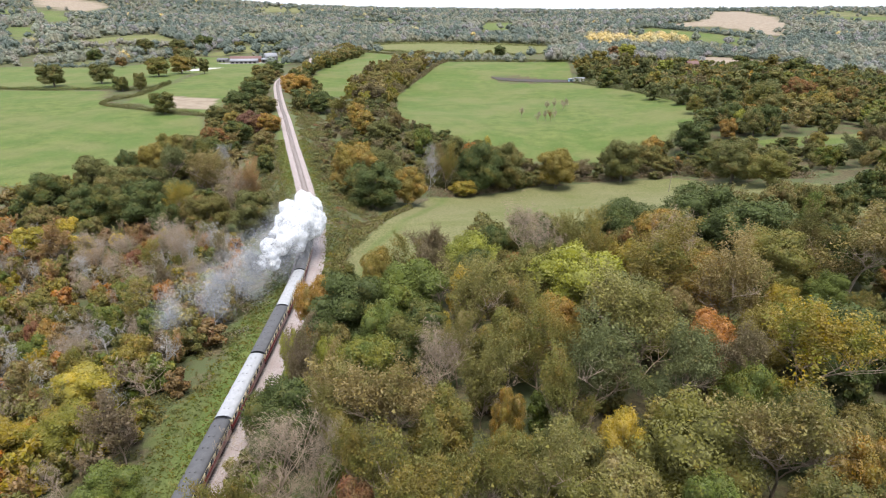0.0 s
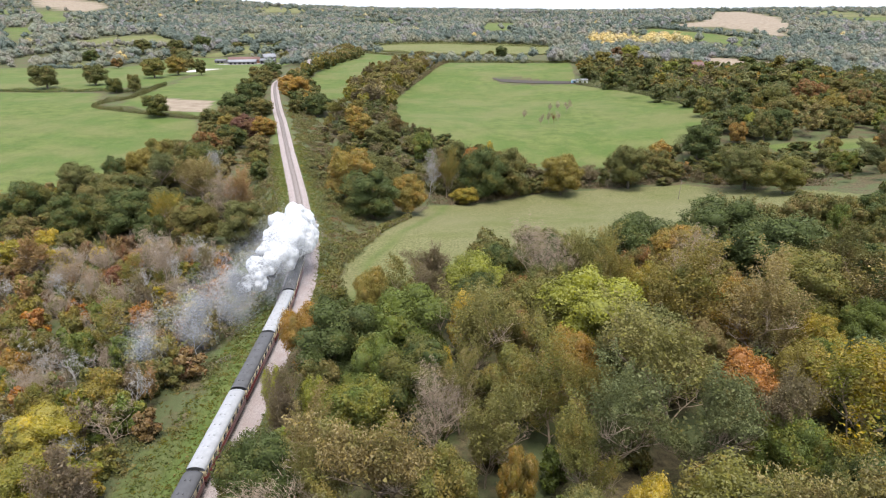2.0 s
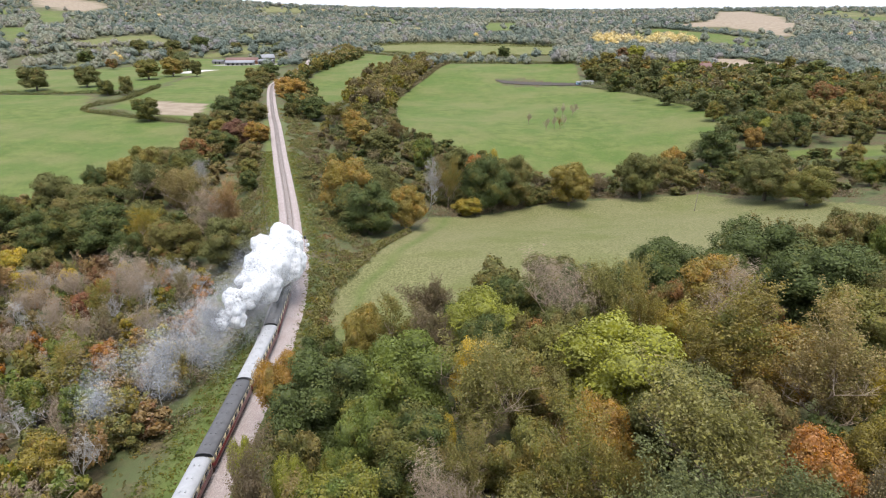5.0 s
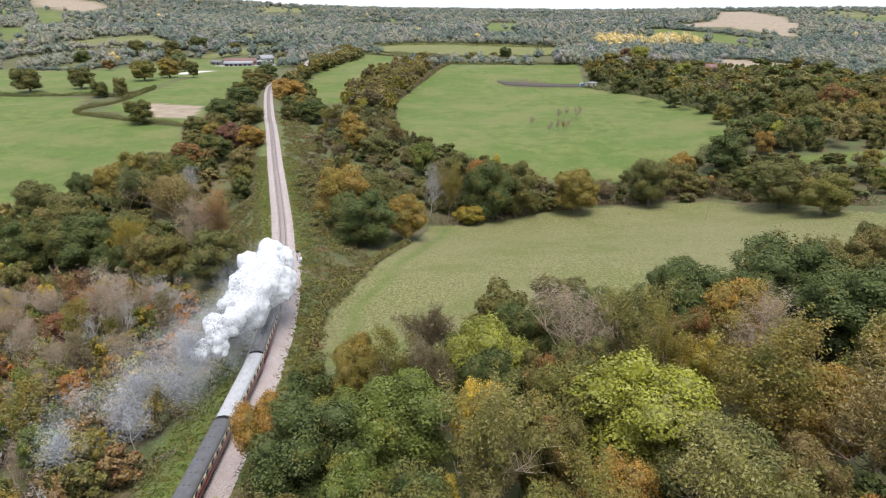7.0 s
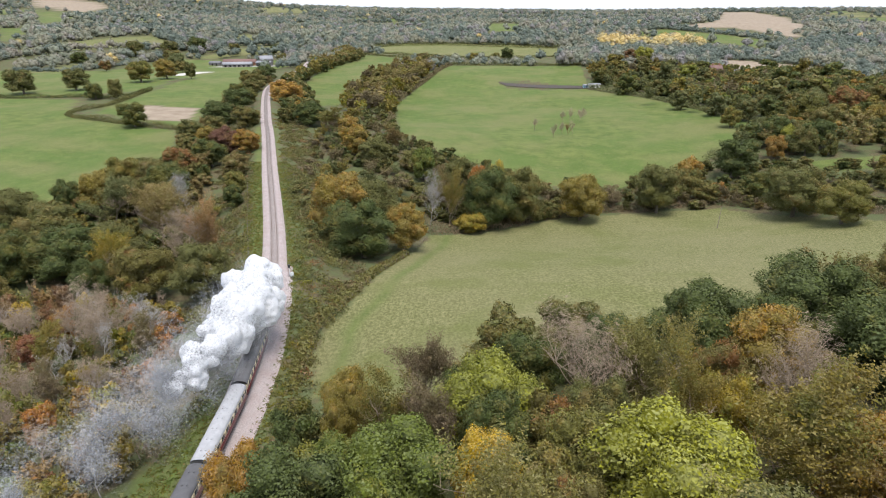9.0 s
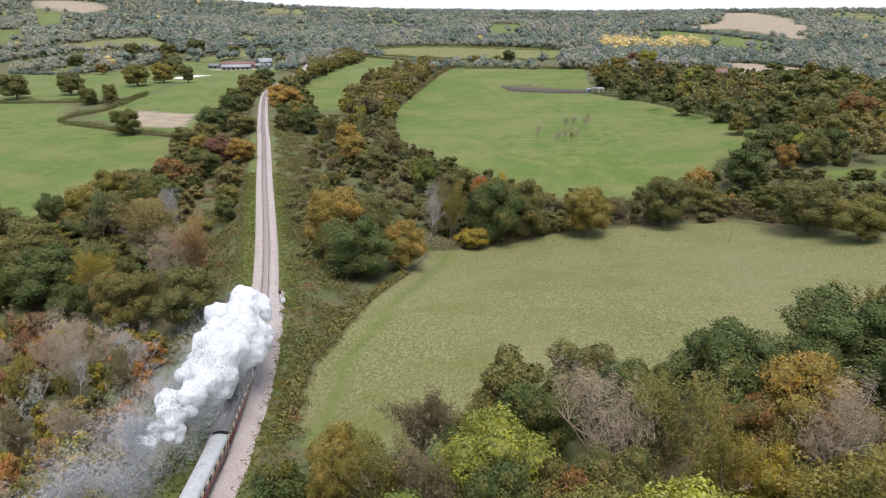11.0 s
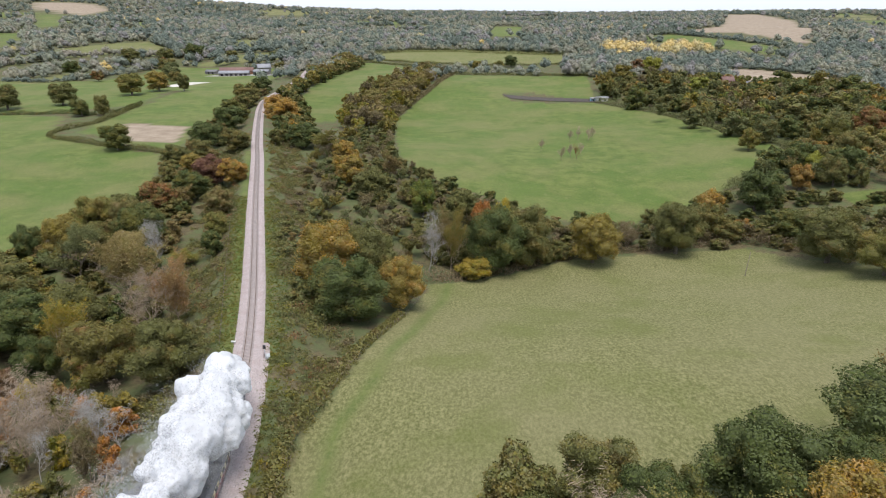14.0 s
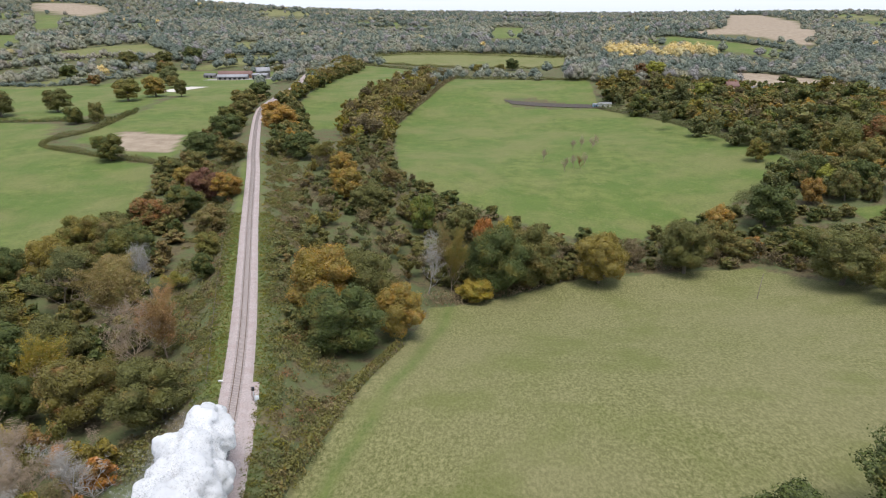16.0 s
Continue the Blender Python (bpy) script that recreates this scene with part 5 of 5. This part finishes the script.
def signal(x, y, h):
    ob = thing("railway_signal", "grey steel signal post with a lamp head and box", "signal")
    part("post", mesh("post", *tube([(0, 0, -0.6), (0, 0, h)], [0.09, 0.08], 10), plain("galvanised", (0.45, 0.46, 0.47), 0.5, 0.6, 0.1)), ob)
    part("lamp_head", mesh("lamp_head", *join([box(-0.28, 0.28, -0.12, 0.12, h - 0.9, h), box(-0.2, 0.2, 0.12, 0.3, h - 0.5, h - 0.45)]), BLACK), ob)
    part("equipment_box", mesh("equipment_box", *box(0.25, 1.0, -0.3, 0.3, -0.5, 1.3), plain("box_grey", (0.40, 0.42, 0.43), 0.5, 0, 0.1)), ob)
    part("ladder", mesh("ladder", *join([box(-0.45, -0.41, -0.03, 0.03, 0, h), box(-0.16, -0.12, -0.03, 0.03, 0, h)] + [box(-0.42, -0.15, -0.02, 0.02, 0.3 * k, 0.3 * k + 0.03) for k in range(1, int(h / 0.3))]), RUST), ob)
    ob.matrix_basis = pose(x, y, gz(x, y))


signal(-39.6, 199, 3.6)
board = thing("speed_board", "small white board on a short post beside the track", "sign")
part("board", mesh("board", *box(-0.55, 0.55, -0.03, 0.03, 0.5, 1.0), plain("white_board", (0.75, 0.75, 0.72), 0.5, 0, 0.05)), board)
part("post", mesh("post", *box(-0.05, 0.05, -0.05, 0.05, -0.6, 0.5), TIMBER), board)
board.matrix_basis = pose(-48.9, 205.5, gz(-48.9, 205.5), 0, 0, 0)
marker = thing("marker_post", "short white marker post beside the rails", "post")
part("post", mesh("post", *box(-0.12, 0.12, -0.12, 0.12, -0.3, 0.9), plain("white_paint", (0.72, 0.72, 0.7), 0.6, 0, 0.08)), marker)
marker.matrix_basis = pose(-40.9, 174.5, gz(-40.9, 174.5))
crossing = thing("trackside_crossing", "dark timber boards laid between the rails", "crossing")
for k in range(7):
    part("board", mesh("board", *box(-0.62, 0.62, k * 0.72, k * 0.72 + 0.6, 0.03, 0.12), TIMBER), crossing)
crossing.matrix_basis = on_track(171.5, 0.0)

pole = thing("utility_pole", "thin weathered timber pole leaning in the meadow", "pole")
part("shaft", mesh("shaft", *tube([(0, 0, -0.5), (0, 0, 9.2)], [0.14, 0.09], 8), TIMBER), pole)
part("cap", mesh("cap", *tube([(0, 0, 9.2), (0, 0, 9.32)], [0.12, 0.11], 8), RUST), pole)
pole.matrix_basis = pose(108, 281, gz(108, 281), 0, 3, 0)


# ---- buildings ----
BRICK_RED = plain("brick_wall", (0.28, 0.13, 0.09), 0.9, 0, 0.25, 3)
BOARDS = plain("grey_boards", (0.19, 0.175, 0.16), 0.9, 0, 0.2, 2)
TILE_RED = plain("red_tiles", (0.16, 0.095, 0.08), 0.85, 0, 0.25, 2)
SHEET_GREY = plain("grey_sheet_roof", (0.23, 0.23, 0.24), 0.7, 0, 0.2, 1.5)
SLATE = plain("slate_roof", (0.13, 0.125, 0.13), 0.7, 0, 0.2, 2)
WHITEWASH = plain("whitewash", (0.72, 0.71, 0.68), 0.8, 0, 0.1, 1)
# near-black colour of flat doorway panels, standing for the shade inside
INNER_SHADE = plain("inner_shade_panel", (0.02, 0.02, 0.02), 0.9)


def building(name, label, x, y, turn, length, width, wall_h, ridge, wall, roof, openings, chimneys=0):
    """A gabled building: walls with gables, an overhanging roof, doors and windows on its long front."""
    ob = thing(name, label, "house" if name == "house" else "farm building" if name == "barn" else "shed")
    a, b = length / 2, width / 2
    v = [(-a, -b, -1.5), (a, -b, -1.5), (a, b, -1.5), (-a, b, -1.5), (-a, -b, wall_h), (a, -b, wall_h), (a, b, wall_h), (-a, b, wall_h), (-a, 0, ridge), (a, 0, ridge)]
    part("walls", mesh("walls", v, [[0, 1, 5, 4], [2, 3, 7, 6], [1, 2, 6, 9, 5], [3, 0, 4, 8, 7]], wall), ob)
    o, t = 0.5, 0.22
    drop = (ridge - wall_h) / b * o
    prof = [(-b - o, wall_h - drop), (0, ridge), (b + o, wall_h - drop), (b + o, wall_h - drop + t), (0, ridge + t), (-b - o, wall_h - drop + t)]
    rv = [(s * (a + o), p, z) for s in (-1, 1) for p, z in prof]
    rf = [[k, (k + 1) % 6, 6 + (k + 1) % 6, 6 + k] for k in range(6)] + [[0, 5, 4, 1], [1, 4, 3, 2], [6, 7, 10, 11], [7, 8, 9, 10]]
    top = part("roof", mesh("roof", rv, rf, roof), ob)
    for k in range(chimneys):
        cx = (-0.6 + 1.2 * k) * a
        part("chimney", mesh("chimney", *join([box(cx - 0.5, cx + 0.5, -0.5, 0.5, ridge - 1, ridge + 1.6), box(cx - 0.6, cx + 0.6, -0.6, 0.6, ridge + 1.6, ridge + 1.8)]), BRICK_RED), top)
    for kind, cx, w, z0, z1, mat in openings:
        part(kind, mesh(kind, *join([box(cx - w / 2, cx + w / 2, -b - 0.05, -b - 0.01, z0, z1)]), mat), ob)
    ob.matrix_basis = pose(x, y, gz(x, y), 0, 0, turn)


row = lambda n, span, w, z0, z1, mat, kind: [(kind, -span / 2 + span * i / (n - 1), w, z0, z1, mat) for i in range(n)]
building("barn", "long low farm building with a grey sheet roof and pale walls", -276, 915, 6, 38, 11, 3.6, 6.2, BOARDS, SHEET_GREY, row(6, 30, 3.2, 0.2, 2.8, INNER_SHADE, "doorway"))
building("barn", "long farm building with a weathered red tiled roof", -282, 945, 6, 44, 12, 4.5, 8.5, BRICK_RED, TILE_RED, row(4, 30, 2.5, 0.2, 3, INNER_SHADE, "doorway"))
building("barn", "cattle shed with near-black panels for the shade in its open front", -243, 926, -4, 20, 12, 4.4, 6.4, BOARDS, SHEET_GREY, row(3, 12, 5, 0, 3.8, INNER_SHADE, "doorway"))
building("barn", "tall stone barn with a pale roof in the farmyard", -252, 968, 30, 18, 10, 6, 10.5, BOARDS, SHEET_GREY, row(2, 6, 2.5, 0.2, 3.5, INNER_SHADE, "doorway"))
building("barn", "small grey farm store beside the yard", -312, 935, -10, 16, 9, 3.4, 5.6, BOARDS, SLATE, row(2, 6, 2.2, 0.2, 2.8, INNER_SHADE, "doorway"))
building("house", "red brick house with a tiled roof among trees", 289, 733, 10, 13, 8, 8.5, 12.5, BRICK_RED, TILE_RED, row(3, 8, 1.3, 1.2, 2.8, WHITEWASH, "window") + row(3, 8, 1.3, 5.2, 6.8, WHITEWASH, "window"), 2)
building("house", "white-walled cottage with a dark slate roof", 305, 726, -20, 12, 8, 5.5, 9.5, WHITEWASH, SLATE, row(3, 8, 1.2, 1.2, 2.5, GLASS, "window"), 1)
building("shed", "white field shed with a low sheet roof", 145, 662, 5, 11, 5, 3.0, 3.9, WHITEWASH, SHEET_GREY, row(2, 5, 1.6, 0.2, 2.3, INNER_SHADE, "doorway"))
building("shed", "small pale blue field shelter beside the hedge", 137, 664, 0, 4, 4, 2.6, 3.2, plain("pale_blue_paint", (0.35, 0.55, 0.66), 0.6, 0, 0.1), SHEET_GREY, row(2, 1.6, 1.0, 0.2, 2, INNER_SHADE, "doorway"))


def draped(name, corners, n, lift, mat):
    """A sheet between four corners that follows the ground."""
    a, b, c, d = (np.array(p, float) for p in corners)
    v = []
    for i in range(n + 1):
        for j in range(n + 1):
            s, t = i / n, j / n
            p = (a * (1 - s) + b * s) * (1 - t) + (d * (1 - s) + c * s) * t
            v.append((p[0], p[1], gz(*p) + lift))
    return mesh(name, v, [[i * (n + 1) + j, (i + 1) * (n + 1) + j, (i + 1) * (n + 1) + j + 1, i * (n + 1) + j + 1] for i in range(n) for j in range(n)], mat)


tagged(new("riding_arena", draped("riding_arena", [(-304, 742), (-280, 738), (-262, 792), (-286, 800)], 12, 0.12, plain("pale_sand", (0.42, 0.39, 0.35), 0.95, 0, 0.1, 1))), "pale sand riding arena beside the farm", "arena", kind="structure")
tagged(new("farmyard", draped("farmyard", [(-310, 898), (-225, 905), (-222, 935), (-300, 930)], 12, 0.1, plain("yard_concrete", (0.24, 0.225, 0.20), 0.9, 0, 0.2, 1))), "pale concrete farmyard before the barns", "yard", kind="structure")

tagged(new("earth_bank", draped("earth_bank", [(57, 712), (148, 667), (144, 653), (64, 694)], 14, 0.45, plain("dark_soil", (0.055, 0.045, 0.036), 0.95, 0, 0.35, 0.6))), "low bank of dark turned earth in the pasture", "earth bank", kind="structure")

# ---- sleepers ----
SLEEPER = plain("grey_sleepers", (0.23, 0.20, 0.185), 0.95, 0, 0.3, 3)
ties = smooth_line(RAIL_LINE, 0.65)
one = mesh("sleeper", *box(-1.3, 1.3, -0.13, 0.13, -0.12, 0.01), SLEEPER)
near_y, rest = (118, 300), []
for i in range(len(ties) - 1):
    x, y = ties[i]
    if not -120 < y < 620:
        continue
    turn = -math.degrees(math.atan2(ties[i + 1][0] - x, ties[i + 1][1] - y))
    if near_y[0] < y < near_y[1]:
        part("sleeper", one, track, m=pose(x, y, 0, 0, 0, turn))
    else:
        v, f = box(-1.3, 1.3, -0.13, 0.13, -0.12, 0.01)
        t = np.array(pose(x, y, 0, 0, 0, turn))
        rest.append((v @ t[:3, :3].T + t[:3, 3], f))
part("sleeper_run", mesh("sleeper_run", *join(rest), SLEEPER), track)["kind"] = "stuff"
